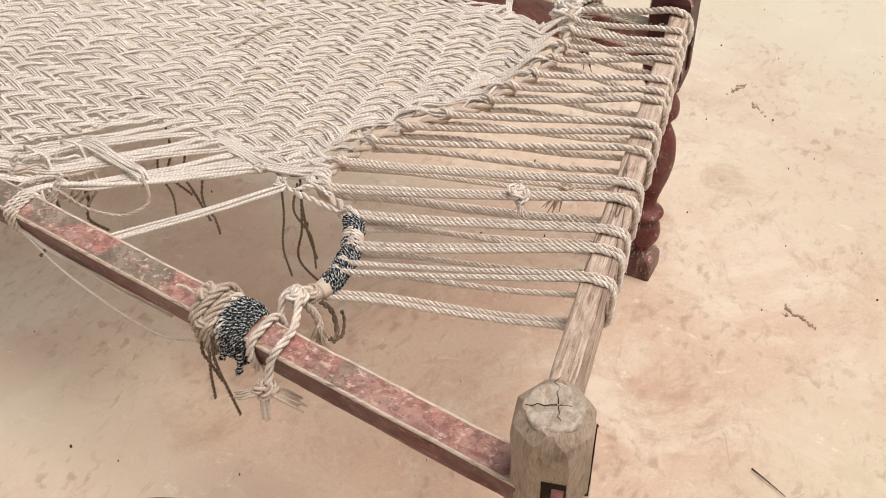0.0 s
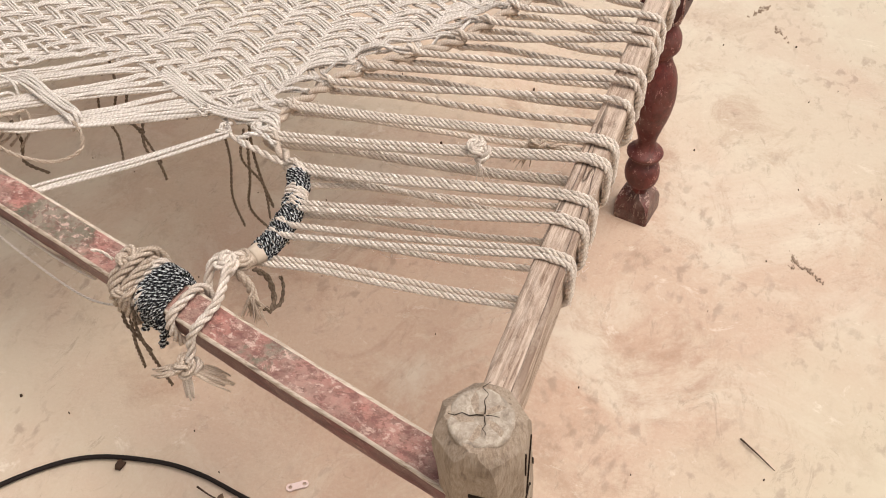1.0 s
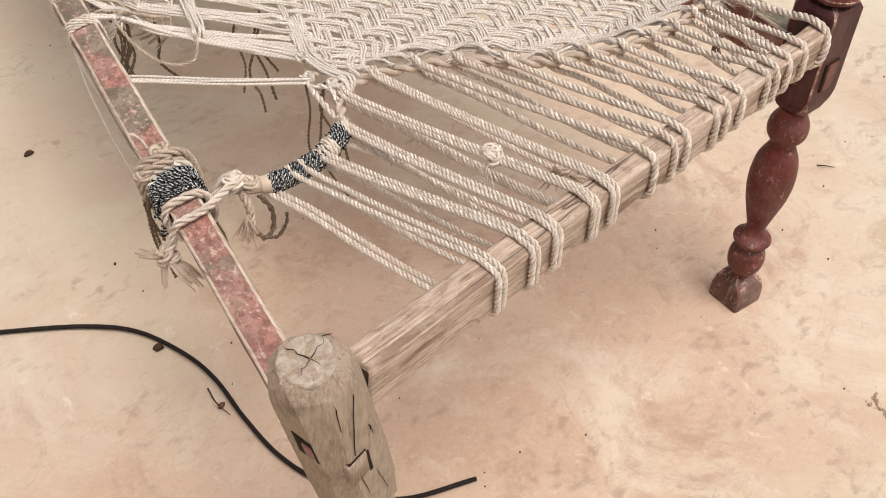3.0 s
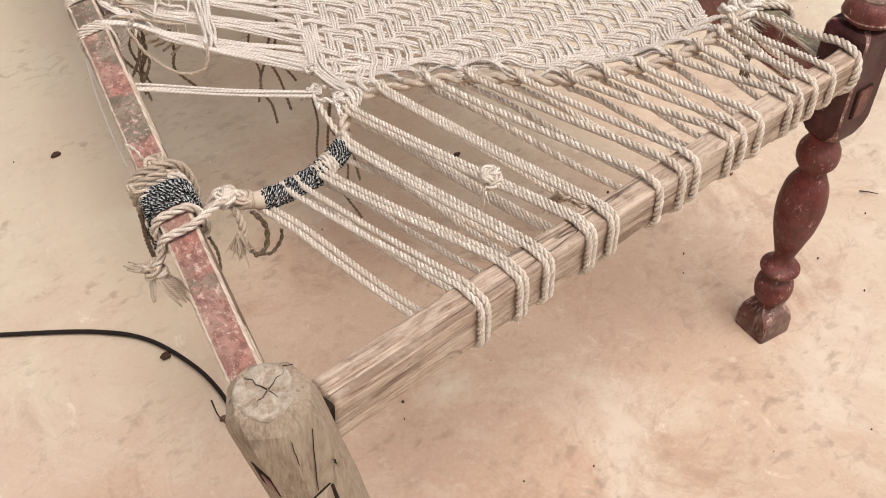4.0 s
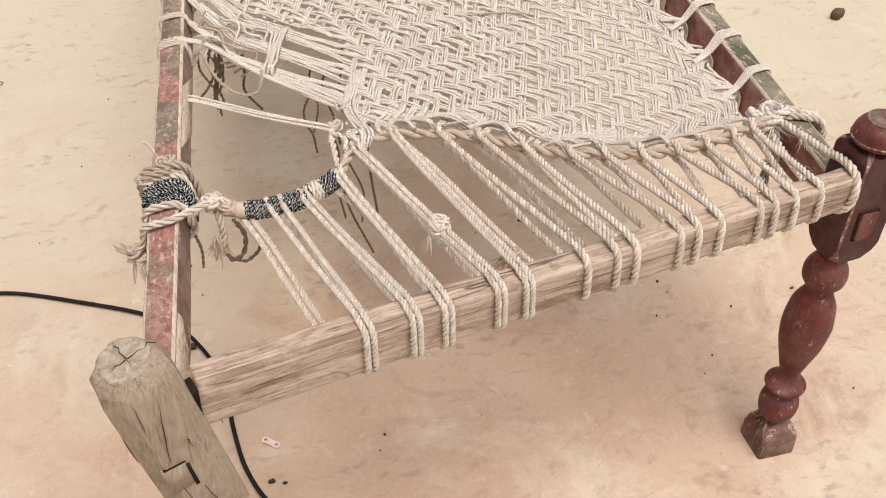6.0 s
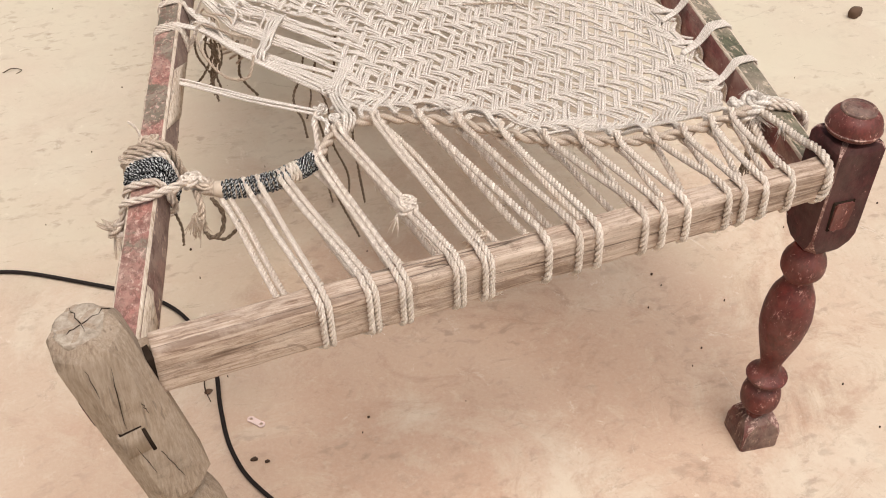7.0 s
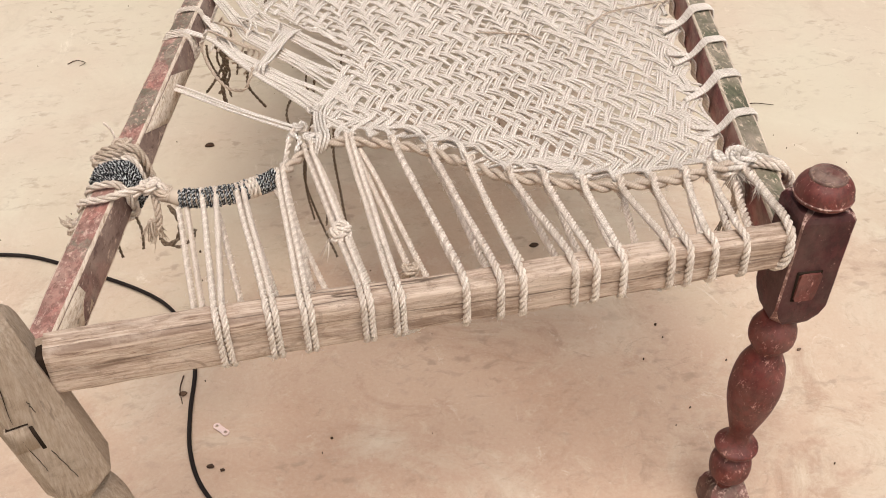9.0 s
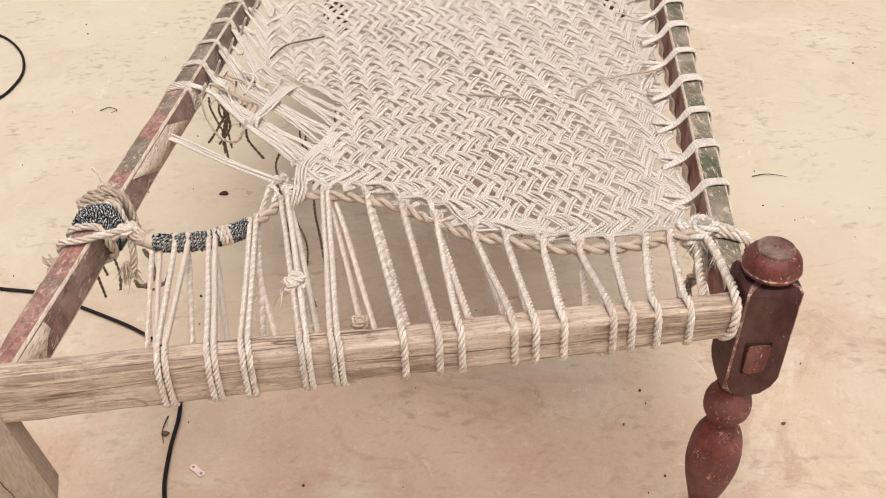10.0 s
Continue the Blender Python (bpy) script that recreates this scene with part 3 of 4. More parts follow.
for hx in (left_x(1.86), right_x(1.86)):
    part("head_leg", lathe([(-0.004, 0.03), (0.05, 0.034), (0.09, 0.03), (0.13, 0.034), (0.24, 0.042), (0.33, 0.032), (0.38, 0.036), (0.52, 0.036), (0.56, 0.03), (0.575, 0.01)], (hx, 1.86)), LEG_PAINT, bed)

# ---- ropes ----
EDGE = np.array([(0.085, 0.325, 0.448), (0.115, 0.310, 0.446), (0.150, 0.298, 0.443), (0.205, 0.298, 0.443), (0.259, 0.314, 0.446), (0.285, 0.345, 0.445), (0.308, 0.374, 0.443), (0.335, 0.384, 0.443),
                 (0.369, 0.378, 0.446), (0.42, 0.358, 0.447), (0.464, 0.330, 0.449), (0.50, 0.289, 0.453), (0.541, 0.235, 0.463), (0.58, 0.211, 0.468), (0.625, 0.189, 0.469), (0.664, 0.171, 0.474), (0.72, 0.163, 0.477), (0.77, 0.165, 0.480), (0.830, 0.176, 0.480)])


def edge_at(x):
    return Vector((x, float(np.interp(x, EDGE[:, 0], EDGE[:, 1])), float(np.interp(x, EDGE[:, 0], EDGE[:, 2]))))


FUZZ = Shape().hairs(EDGE[3:], 0.008, 70, 4, 0.012)
part("edge_rope", Shape().rope(EDGE[3:], 0.0078, 2, 6.0), WORN_ROPE, bed, "thick two-strand edge rope")

RAIL_TOP, RAIL_BOTTOM = 0.513, 0.4525


def rail_back(x):
    return 0.0145 + 0.012 * x


def rail_front(x):
    return -0.0185 + 0.018 * x


def tension(e, x, r, e_back, x_back, sag=0.0):
    """A rope from the edge rope over the end rail, round it and back underneath."""
    a, b = edge_at(e), edge_at(e_back)
    hook = 0.0075 + r
    fr, bk = rail_front(x), rail_back(x)
    low = RAIL_BOTTOM + 0.0145 * x
    way = Vector((x - a.x, bk - a.y, 0)).normalized()
    pts = [(a.x - way.x * -0.002, a.y + 0.002, a.z - hook * 0.8), (a.x - way.x * hook, a.y - way.y * hook, a.z - 0.001), (a.x, a.y, a.z + hook), (a.x + way.x * 0.014, a.y + way.y * 0.014, a.z + hook * 0.7)]
    for k in (0.3, 0.5, 0.7):
        pts.append((a.x + (x - a.x) * k + 0.0015 * noise.noise(Vector((x * 50, k * 4, 0))), a.y + (bk - a.y) * k, a.z + (RAIL_TOP - a.z) * k + r * 0.9 - sag * math.sin(math.pi * k)))
    pts += [(x, bk - 0.002, RAIL_TOP + r * 0.9), (x, 0.0, RAIL_TOP + r * 1.0), (x + 0.001, fr + 0.002, RAIL_TOP + r * 0.5 - 0.001), (x + 0.001, fr - r * 0.9, RAIL_TOP - 0.010), (x + 0.002, fr - r, 0.48), (x + 0.003, fr - r * 0.8, low + 0.007),
            (x + 0.004, fr + 0.006, low - r), ((x + x_back) / 2, 0.0, low - r), (x_back - 0.002, bk - 0.004, low - r * 0.8), (x_back, bk + r, low + 0.008)]
    last = Vector(pts[-1])
    for k in (0.25, 0.5, 0.75):
        q = last.lerp(b, k)
        pts.append((q.x + 0.0015 * noise.noise(Vector((x * 70, k * 4, 9))), q.y, q.z - 0.003 - sag * math.sin(math.pi * k)))
    pts += [(b.x, b.y - 0.012, b.z - hook * 0.8), (b.x, b.y + 0.002, b.z - hook), (b.x, b.y + hook, b.z)]
    part("tension_rope", Shape().rope(pts, r, 3, 5.4 + 0.7 * noise.noise(Vector((x * 60, 0, 3))), 6, phase=x * 90), ROPE, bed)
    FUZZ.hairs(pts, r, 60, int(x * 1000))


THIN, THICK = 0.0037, 0.0045
for e, x, r, eb, xb in ((0.165, 0.168, THIN, 0.134, 0.146), (0.182, 0.176, THIN, 0.144, 0.156), (0.208, 0.219, THIN, 0.180, 0.199), (0.216, 0.2265, THIN, 0.214, 0.240), (0.262, 0.255, THIN, 0.258, 0.296), (0.270, 0.2625, THIN, 0.272, 0.276),
                        (0.304, 0.3165, THIN, 0.312, 0.333), (0.313, 0.324, THIN, 0.318, 0.341), (0.362, 0.350, THIN, 0.372, 0.392), (0.369, 0.3575, THIN, 0.380, 0.407),
                        (0.422, 0.426, THICK, 0.428, 0.443), (0.466, 0.464, THICK, 0.468, 0.474), (0.507, 0.489, THICK, 0.508, 0.516), (0.547, 0.548, THICK, 0.550, 0.558), (0.585, 0.572, THICK, 0.590, 0.582), (0.629, 0.604, THICK, 0.632, 0.623),
                        (0.670, 0.660, THICK, 0.674, 0.646), (0.712, 0.682, THICK, 0.716, 0.696), (0.755, 0.712, THICK, 0.758, 0.726), (0.788, 0.750, THICK, 0.792, 0.764)):
    tension(e, x, r, eb, xb, 0.002)
# the last rope: from the corner knot round the rail's end against the leg
part("tension_rope", Shape().rope([(0.838, 0.180, 0.474), (0.836, 0.155, 0.482), (0.830, 0.115, 0.491), (0.818, 0.062, 0.505), (0.810, 0.030, 0.517), (0.806, 0.008, 0.519), (0.805, -0.005, 0.512), (0.804, -0.011, 0.492), (0.802, -0.008, 0.472), (0.798, 0.005, 0.460), (0.796, 0.028, 0.462), (0.800, 0.06, 0.462), (0.815, 0.12, 0.460), (0.828, 0.165, 0.462)], 0.0056, 3, 5.0), ROPE, bed)


def knot(name, centre, size, r, mat, parent, turns=(2, 3), seed=0, label=""):
    """A lumpy knot: a rope run along a tight closed curve."""
    pts = []
    for k in range(34):
        a = 2 * math.pi * k / 33
        rad = size * (0.62 + 0.38 * math.cos(turns[1] * a + seed))
        pts.append((centre[0] + rad * math.cos(turns[0] * a + seed), centre[1] + rad * math.sin(turns[0] * a + seed) * 0.9, centre[2] + size * 0.55 * math.sin(turns[1] * a + seed * 2)))
    FUZZ.hairs(pts, r, 14, int(seed * 100) + 7, 0.010)
    return part(name, Shape().rope(pts, r, 3, 7.5), mat, parent, label)


def tassel(name, start, way, length, mat, parent, count=14, spread=0.35, r=0.0009, seed=0):
    """Frayed fibres at a rope's end."""
    rnd = random.Random(seed)
    sh = Shape()
    w = Vector(way).normalized()
    for _ in range(count):
        d = (w + Vector((rnd.uniform(-1, 1), rnd.uniform(-1, 1), rnd.uniform(-1, 1))) * spread).normalized()
        p0 = Vector(start) + Vector((rnd.uniform(-1, 1), rnd.uniform(-1, 1), rnd.uniform(-1, 1))) * 0.003
        ln = length * rnd.uniform(0.5, 1.0)
        bend = Vector((rnd.uniform(-1, 1), rnd.uniform(-1, 1), rnd.uniform(-1.2, 0.4))) * ln * 0.25
        sh.tube([p0, p0 + d * ln * 0.5 + bend * 0.6, p0 + d * ln + bend], lambda s: r * (1.3 - s), 4, 0.006)
    return tagged(part(name, sh, mat, parent), kind="stuff")


# joining knot in one tension rope, with the loose ends beside it
knot("knot", (0.314, 0.122, 0.495), 0.0105, 0.0042, ROPE, bed, (2, 3), 0.4)
knot("knot", (0.318, 0.128, 0.498), 0.0080, 0.0040, ROPE, bed, (3, 2), 1.9)
tassel("frayed_end", (0.300, 0.118, 0.494), (-0.6, -0.1, -1), 0.024, ROPE, bed, 8, 0.4, 0.0008, 3)
knot("knot", (0.386, 0.078, 0.466), 0.008, 0.0042, DULL_ROPE, bed, (2, 3), 1.0)
tassel("frayed_end", (0.386, 0.086, 0.460), (0.0, 0.35, -0.9), 0.032, DULL_ROPE, bed, 26, 0.22, 0.0016, 5)
tassel("frayed_end", (0.388, 0.066, 0.464), (0.1, -0.9, 0.1), 0.020, DULL_ROPE, bed, 10, 0.35, 0.0012, 6)

# black and white cord wound round the edge rope, with pale tape at its end
core = EDGE[2:5]


def wound(name, path, core_r, r, turns, mat, parent, label="", strands=2):
    p = smooth(np.array(path, float), 0.002)
    t, a, b = frames(p)
    ln = np.r_[0, np.cumsum(np.linalg.norm(np.diff(p, axis=0), axis=1))]
    n = int(turns * 18)
    s = np.linspace(0, ln[-1], n)
    c = np.array([np.interp(s, ln, p[:, k]) for k in range(3)]).T
    aa = np.array([np.interp(s, ln, a[:, k]) for k in range(3)]).T
    bb = np.array([np.interp(s, ln, b[:, k]) for k in range(3)]).T
    th = np.linspace(0, 2 * np.pi * turns, n)
    rad = core_r + r * 0.8 + 0.0016 * np.array([noise.noise(Vector((x * 0.8, 0, turns))) for x in th])
    return part(name, Shape().rope(c + rad[:, None] * (np.cos(th)[:, None] * aa + np.sin(th)[:, None] * bb), r, strands, 6, 4, step=0.0024), mat, parent, label)


part("rope_core", Shape().tube([EDGE[1], *core], 0.0085, 8, 0.006), DULL_ROPE, bed)
wound("cord_binding", [(0.138, 0.3015, 0.444), (0.165, 0.297, 0.443), (0.205, 0.298, 0.443), (0.222, 0.303, 0.444)], 0.0088, 0.0028, 15, BLACK_CORD, bed, "black and white cord bound round the edge rope")
wound("cord_binding", [(0.236, 0.306, 0.4445), (0.250, 0.311, 0.4455), (0.262, 0.318, 0.446)], 0.0088, 0.0028, 6, BLACK_CORD, bed, "black and white cord bound round the edge rope")
wound("cord_binding", [(0.221, 0.302, 0.444), (0.237, 0.3065, 0.4445)], 0.0085, 0.0032, 3, ROPE, bed)
part("tape", Shape().tube([(0.127, 0.305, 0.4455), (0.133, 0.303, 0.445), (0.139, 0.3012, 0.444)], lambda s: 0.0095 + 0.002 * s, 12, 0.003), TAPE, bed)

# ---- lashing on the side rail ----
LDIR = Vector((0.275, 1, 0.008)).normalized()
LSIDE = Matrix.Rotation(radians(LEFT_ROLL), 3, LDIR) @ LDIR.cross(Vector((0, 0, 1))).normalized()
LUP = LSIDE.cross(LDIR)


def left_c(y):
    return Vector((left_x(y), y, 0.4235 + 0.0081 * y))


def round_left(y0, y1, turns, r, lift=0.0, start=0.0, n=28):
    """Points of a coil round the left side rail from y0 to y1."""
    pts = []
    for k in range(int(turns * n) + 1):
        s = k / (turns * n)
        a = start + 2 * math.pi * turns * s
        ca, sa = math.cos(a), math.sin(a)
        hx, hz = 0.019 + r + lift, 0.0225 + r + lift
        f = 1 / (abs(ca) ** 4 + abs(sa) ** 4) ** 0.25
        f = 1 + (f - 1) * 0.9
        wob = 1 + 0.03 * noise.noise(Vector((a * 1.3, y0 * 40, lift * 900)))
        pts.append(left_c(y0 + (y1 - y0) * s) + LSIDE * (hx * ca * f * wob) + LUP * (hz * sa * f * wob))
    return pts


def scraped(y0, y1, skew):
    """A bare slanting patch on the inner face of the left rail."""
    rings = []
    for k in range(9):
        y = y0 + (y1 - y0) * k / 8
        rings.append([left_c(y + skew * s) + LSIDE * (0.0186 + off) + LUP * (0.0175 - 0.035 * s) for s, off in ((0, 0), (0, 0.0012), (0.5, 0.0013), (1, 0.0012), (1, 0))])
    return part("scraped_patch", Shape().rings(rings), WORN_EDGE, side_left, "patch worn to bare wood")


scraped(0.455, 0.600, 0.075)
scraped(0.030, 0.160, 0.010)

lash = part("lashing", Shape().rope(round_left(0.396, 0.418, 2.6, 0.0052, 0, 0.4), 0.0052, 3, 7.0), DULL_ROPE, bed, "rough jute rope lashed round the side rail")
part("coil", Shape().rope(round_left(0.388, 0.410, 1.7, 0.0052, 0.008, 1.2), 0.0054, 3, 7.0), DULL_ROPE, lash)
part("coil", Shape().rope(round_left(0.376, 0.392, 1.3, 0.0046, 0.003, 2.0), 0.0048, 3, 7.0), ROPE, lash)
part("coil", Shape().rope(round_left(0.346, 0.384, 8.5, 0.0027, 0.002, 0.0), 0.0027, 2, 6.0, 4, 0.003), BLACK_CORD, lash, "black and white cord turns")
part("coil", Shape().rope(round_left(0.352, 0.378, 4.5, 0.0027, 0.007, 1.0), 0.0027, 2, 6.0, 4, 0.003), BLACK_CORD, lash, "black and white cord turns")
part("coil", Shape().rope([*round_left(0.330, 0.338, 1.05, 0.0052, 0.002, -0.3), (0.105, 0.335, 0.452), (0.122, 0.314, 0.450)], 0.0052, 3, 7.5), ROPE, lash)
c = left_c(0.305)
part("coil", Shape().rope([(0.128, 0.309, 0.446), (0.112, 0.318, 0.456), (0.092, 0.312, 0.459), c + LSIDE * 0.021 + LUP * 0.0285, c + LUP * 0.030 - LDIR * 0.004, c - LSIDE * 0.018 + LUP * 0.030 - LDIR * 0.004, c - LSIDE * 0.026 + LUP * 0.018, c - LSIDE * 0.033 + LUP * 0.002, (0.003, 0.312, 0.414)], 0.0050, 3, 7.5), ROPE, lash)
knot("knot", (0.104, 0.319, 0.453), 0.011, 0.0048, ROPE, lash, (2, 3), 0.3)
knot("knot", (0.118, 0.311, 0.447), 0.009, 0.0045, DULL_ROPE, lash, (3, 2), 0.9)
knot("knot", (0.071, 0.412, 0.458), 0.010, 0.0052, DULL_ROPE, lash, (2, 3), 2.2)
knot("knot", (0.040, 0.400, 0.446), 0.009, 0.0050, DULL_ROPE, lash, (2, 3), 1.1)
# frayed tail with its end knot
knot("knot", (0.003, 0.317, 0.408), 0.0100, 0.0048, DULL_ROPE, lash, (2, 3), 0.0)
knot("knot", (0.008, 0.312, 0.402), 0.0070, 0.0042, ROPE, lash, (3, 2), 1.3)


def rag(start, way, length, width, mat, seed):
    """A flat frayed strip of unlaid fibre with a curl."""
    rr = random.Random(seed)
    w = Vector(way).normalized()
    across = w.cross(Vector((0.2, 0.1, 1))).normalized()
    sh = Shape()
    for k in range(9):
        o = (k / 8 - 0.5) * width
        p0 = Vector(start) + across * o * 0.35
        ln = length * rr.uniform(0.75, 1.0)
        droop = Vector((0, 0, -0.25 * ln + 0.004 * math.sin(k * 1.3)))
        sh.tube([p0, p0 + w * ln * 0.5 + across * o * 0.8 + droop * 0.2, p0 + w * ln + across * o * 0.7 + droop], lambda s: 0.0021 * (1.15 - 0.7 * s), 5, 0.005)
    return tagged(part("frayed_end", sh, mat, lash), kind="stuff")


rag((0.000, 0.319, 0.406), (-0.45, 0.9, 0.1), 0.030, 0.014, DULL_ROPE, 8)
rag((0.006, 0.312, 0.402), (0.35, -0.95, -0.35), 0.042, 0.020, DULL_ROPE, 9)
rag((0.001, 0.316, 0.400), (-0.25, -0.1, -1.0), 0.028, 0.008, ROPE, 10)
for y, dz, seed in ((0.352, 0.030, 1), (0.376, 0.024, 2)):
    q = left_c(y) - LSIDE * 0.026
    part("cord_end", Shape().rope([q + LUP * 0.008, q - LSIDE * 0.004 - LUP * 0.012, q - LSIDE * 0.004 + Vector((0.002 * seed, 0.004, -dz)), q + Vector((0.006, 0.006, -dz - 0.005))], 0.0042, 2, 5, 5), BLACK_CORD, lash, "knotted black and white cord end")
for y, dy, drop, seed in ((0.392, 0.01, 0.105, 1), (0.402, -0.012, 0.075, 2), (0.385, -0.015, 0.120, 3)):
    q = left_c(y) - LSIDE * 0.028
    part("loose_thread", Shape().rope([q + LUP * 0.01, q - LSIDE * 0.006 - Vector((0, 0, 0.02)), q + Vector((-0.004, dy * 0.5, -drop * 0.55)), q + Vector((0.004, dy, -drop))], 0.0022, 2, 7, 4), OLD_CORD, lash)
part("loose_thread", Shape().rope([(0.062, 0.424, 0.462), (0.058, 0.432, 0.474), (0.050, 0.436, 0.482)], 0.0020, 2, 7, 4), ROPE, lash)
# frayed hank and a brown loop hanging beneath the lashing
part("loose_thread", Shape().rope([(0.106, 0.312, 0.444), (0.108, 0.300, 0.425), (0.104, 0.294, 0.405), (0.098, 0.290, 0.400)], 0.0052, 3, 5), DULL_ROPE, lash)
tassel("frayed_end", (0.098, 0.292, 0.420), (-0.1, -0.1, -1), 0.030, DULL_ROPE, lash, 40, 0.45, 0.0012, 14)
tassel("frayed_end", (0.106, 0.296, 0.412), (0.0, -0.2, -1), 0.030, DULL_ROPE, lash, 26, 0.55, 0.0009, 12)
part("loose_thread", Shape().rope([(0.122, 0.300, 0.436), (0.132, 0.292, 0.415), (0.127, 0.285, 0.393), (0.113, 0.281, 0.389), (0.106, 0.284, 0.398)], 0.0034, 2, 7, 5), OLD_CORD, lash)
part("loose_thread", Shape().rope([(0.113, 0.283, 0.390), (0.128, 0.279, 0.384), (0.145, 0.283, 0.392), (0.150, 0.288, 0.402)], 0.0024, 2, 7, 4), OLD_CORD, lash)
part("loose_thread", Shape().rope([(0.078, 0.325, 0.405), (0.082, 0.318, 0.385), (0.080, 0.312, 0.362)], 0.0022, 2, 7, 4), OLD_CORD, lash)

# corner knot at the other side rail, tied with pale rope
corner = knot("corner_knot", (0.830, 0.186, 0.471), 0.022, 0.0076, CORD, bed, (2, 3), 0.7, "frayed pale rope knot at the corner")
knot("coil", (0.838, 0.181, 0.481), 0.015, 0.0068, CORD, corner, (3, 2), 1.7)
knot("coil", (0.822, 0.180, 0.466), 0.010, 0.0050, CORD, corner, (2, 3), 2.6)
tassel("frayed_end", (0.830, 0.172, 0.474), (-0.1, -0.8, -0.5), 0.034, CORD, corner, 40, 0.6, 0.0008, 21)
tassel("frayed_end", (0.838, 0.180, 0.484), (0.1, 0.0, 0.5), 0.022, CORD, corner, 60, 1.0, 0.0007, 23)
tassel("frayed_end", (0.826, 0.110, 0.492), (-0.3, -0.6, -0.6), 0.020, CORD, corner, 26, 0.8, 0.0006, 24)
for k, dy in enumerate((0.0, -0.011, 0.009)):
    part("coil", Shape().rope([(0.842, 0.184 + dy, 0.476), (0.856, 0.178 + dy, 0.482), (0.872, 0.168 + dy, 0.483), (0.887, 0.158 + dy, 0.480), (0.894, 0.152 + dy, 0.466), (0.893, 0.152 + dy, 0.436), (0.884, 0.157 + dy, 0.409), (0.864, 0.163 + dy, 0.406), (0.846, 0.170 + dy, 0.418), (0.839, 0.176 + dy, 0.446), (0.839, 0.182 + dy, 0.468)], 0.0058 - 0.0006 * k, 3, 5.5, phase=k), ROPE if k < 2 else CORD, corner)
for k in range(3):
    part("coil", Shape().rope([(0.824, 0.178, 0.464 - 0.006 * k), (0.827, 0.160 - 0.006 * k, 0.448), (0.823, 0.150, 0.434 - 0.008 * k), (0.817, 0.154, 0.428 - 0.006 * k)], 0.0042, 3, 5.5), DULL_ROPE, corner)
tassel("frayed_end", (0.814, 0.146, 0.428), (-0.3, -0.4, -0.8), 0.034, OLD_CORD, corner, 20, 0.35, 0.0015, 22)


# ---- the weave ----
def weave_z(x, y):
    return 0.434 + 0.02 * (x - 0.35) - 0.06 * (min(y, 0.8) - 0.48)


def weave_left(y):
    return float(np.interp(y, (0.37, 0.475, 0.57, 0.65, 0.72, 0.78, 0.85, 1.0, 1.8), (0.315, 0.332, 0.376, 0.402, 0.405, 0.335, 0.285, 0.29, 0.50)))


AU, AV = radians(121.5), radians(60.5)
DU, DV = Vector((math.cos(AU), math.sin(AU))), Vector((math.cos(AV), math.sin(AV)))
NU, NV = Vector((-DU.y, DU.x)), Vector((-DV.y, DV.x))
PITCH, CORD_R = 0.0170, 0.00172
SINE = abs(DU.x * DV.y - DU.y * DV.x)
ORIGIN = Vector((0.5, 0.4))
MID = Vector((0.575, 0.80)) - ORIGIN
MI, MJ = round((MID.x * NU.x + MID.y * NU.y) / PITCH), round((MID.x * NV.x + MID.y * NV.y) / PITCH)
LEFT_TIES = [0.712 + 0.0795 * k for k in range(14)]
RIGHT_TIES = [0.290 + 0.0985 * k for k in range(16)]
EDGE_TIES = (0.312, 0.324, 0.336, 0.350, 0.366, 0.393, 0.420, 0.464, 0.505, 0.546, 0.585, 0.625, 0.667, 0.710, 0.755, 0.790)


def inside(x, y, first):
    if y > 1.80 or x > right_x(y) - 0.030:
        return False
    if x < 0.83 and y < float(np.interp(x, EDGE[:, 0], EDGE[:, 1])):
        return False
    if x >= 0.83 and y < 0.19:
        return False
    if first:
        return x > left_x(y) + 0.026 and (x - 0.333) * 0.868 + (y - 0.473) * 0.496 > 0.004
    return x > weave_left(y)


def over(i, j):
    """Whether band i of the first family passes over band j of the second: a 2/2 twill in nested diamonds."""
    h = math.sin(i * 12.9898 + j * 78.233) * 43758.5453
    if h - math.floor(h) < 0.025:
        return (i + j) % 2 == 0
    return (abs(i - MI) + abs(j - MJ)) % 4 < 2


def gather(x, y, z, way):
    """Draws the ends of the bands, which run along way, together towards the ties that they reach."""
    d = right_x(y) - 0.030 - x
    if d < 0.06:
        t = min(RIGHT_TIES, key=lambda q: abs(q - y - d * way.y / way.x))
        w = max(0.0, 1 - d / 0.06) ** 1.3
        x += 0.004 * w * max(0.0, 1 - abs(t - y) / 0.035)
        y += (t - y) * w * 0.62
        z += (0.445 - z) * w
    d = x - left_x(y) - 0.02
    if d < 0.075 and y > 0.6:
        t = min(LEFT_TIES, key=lambda q: abs(q - y + d * way.y / way.x))
        w = max(0.0, 1 - d / 0.075) ** 1.3 * 0.9
        y += (t - y) * w
        z += (0.452 - z) * w
    if x < 0.82:
        d = y - float(np.interp(x, EDGE[:, 0], EDGE[:, 1]))
        if d < 0.075:
            t = min(EDGE_TIES, key=lambda q: abs(q - x + d * way.x / way.y))
            w = min(1.0, (1 - max(d, 0) / 0.075) * 1.25) ** 1.1 * 0.95
            x += (t - x) * w
            z += (edge_at(x).z + 0.009 - z) * w * w
    return x, y, z


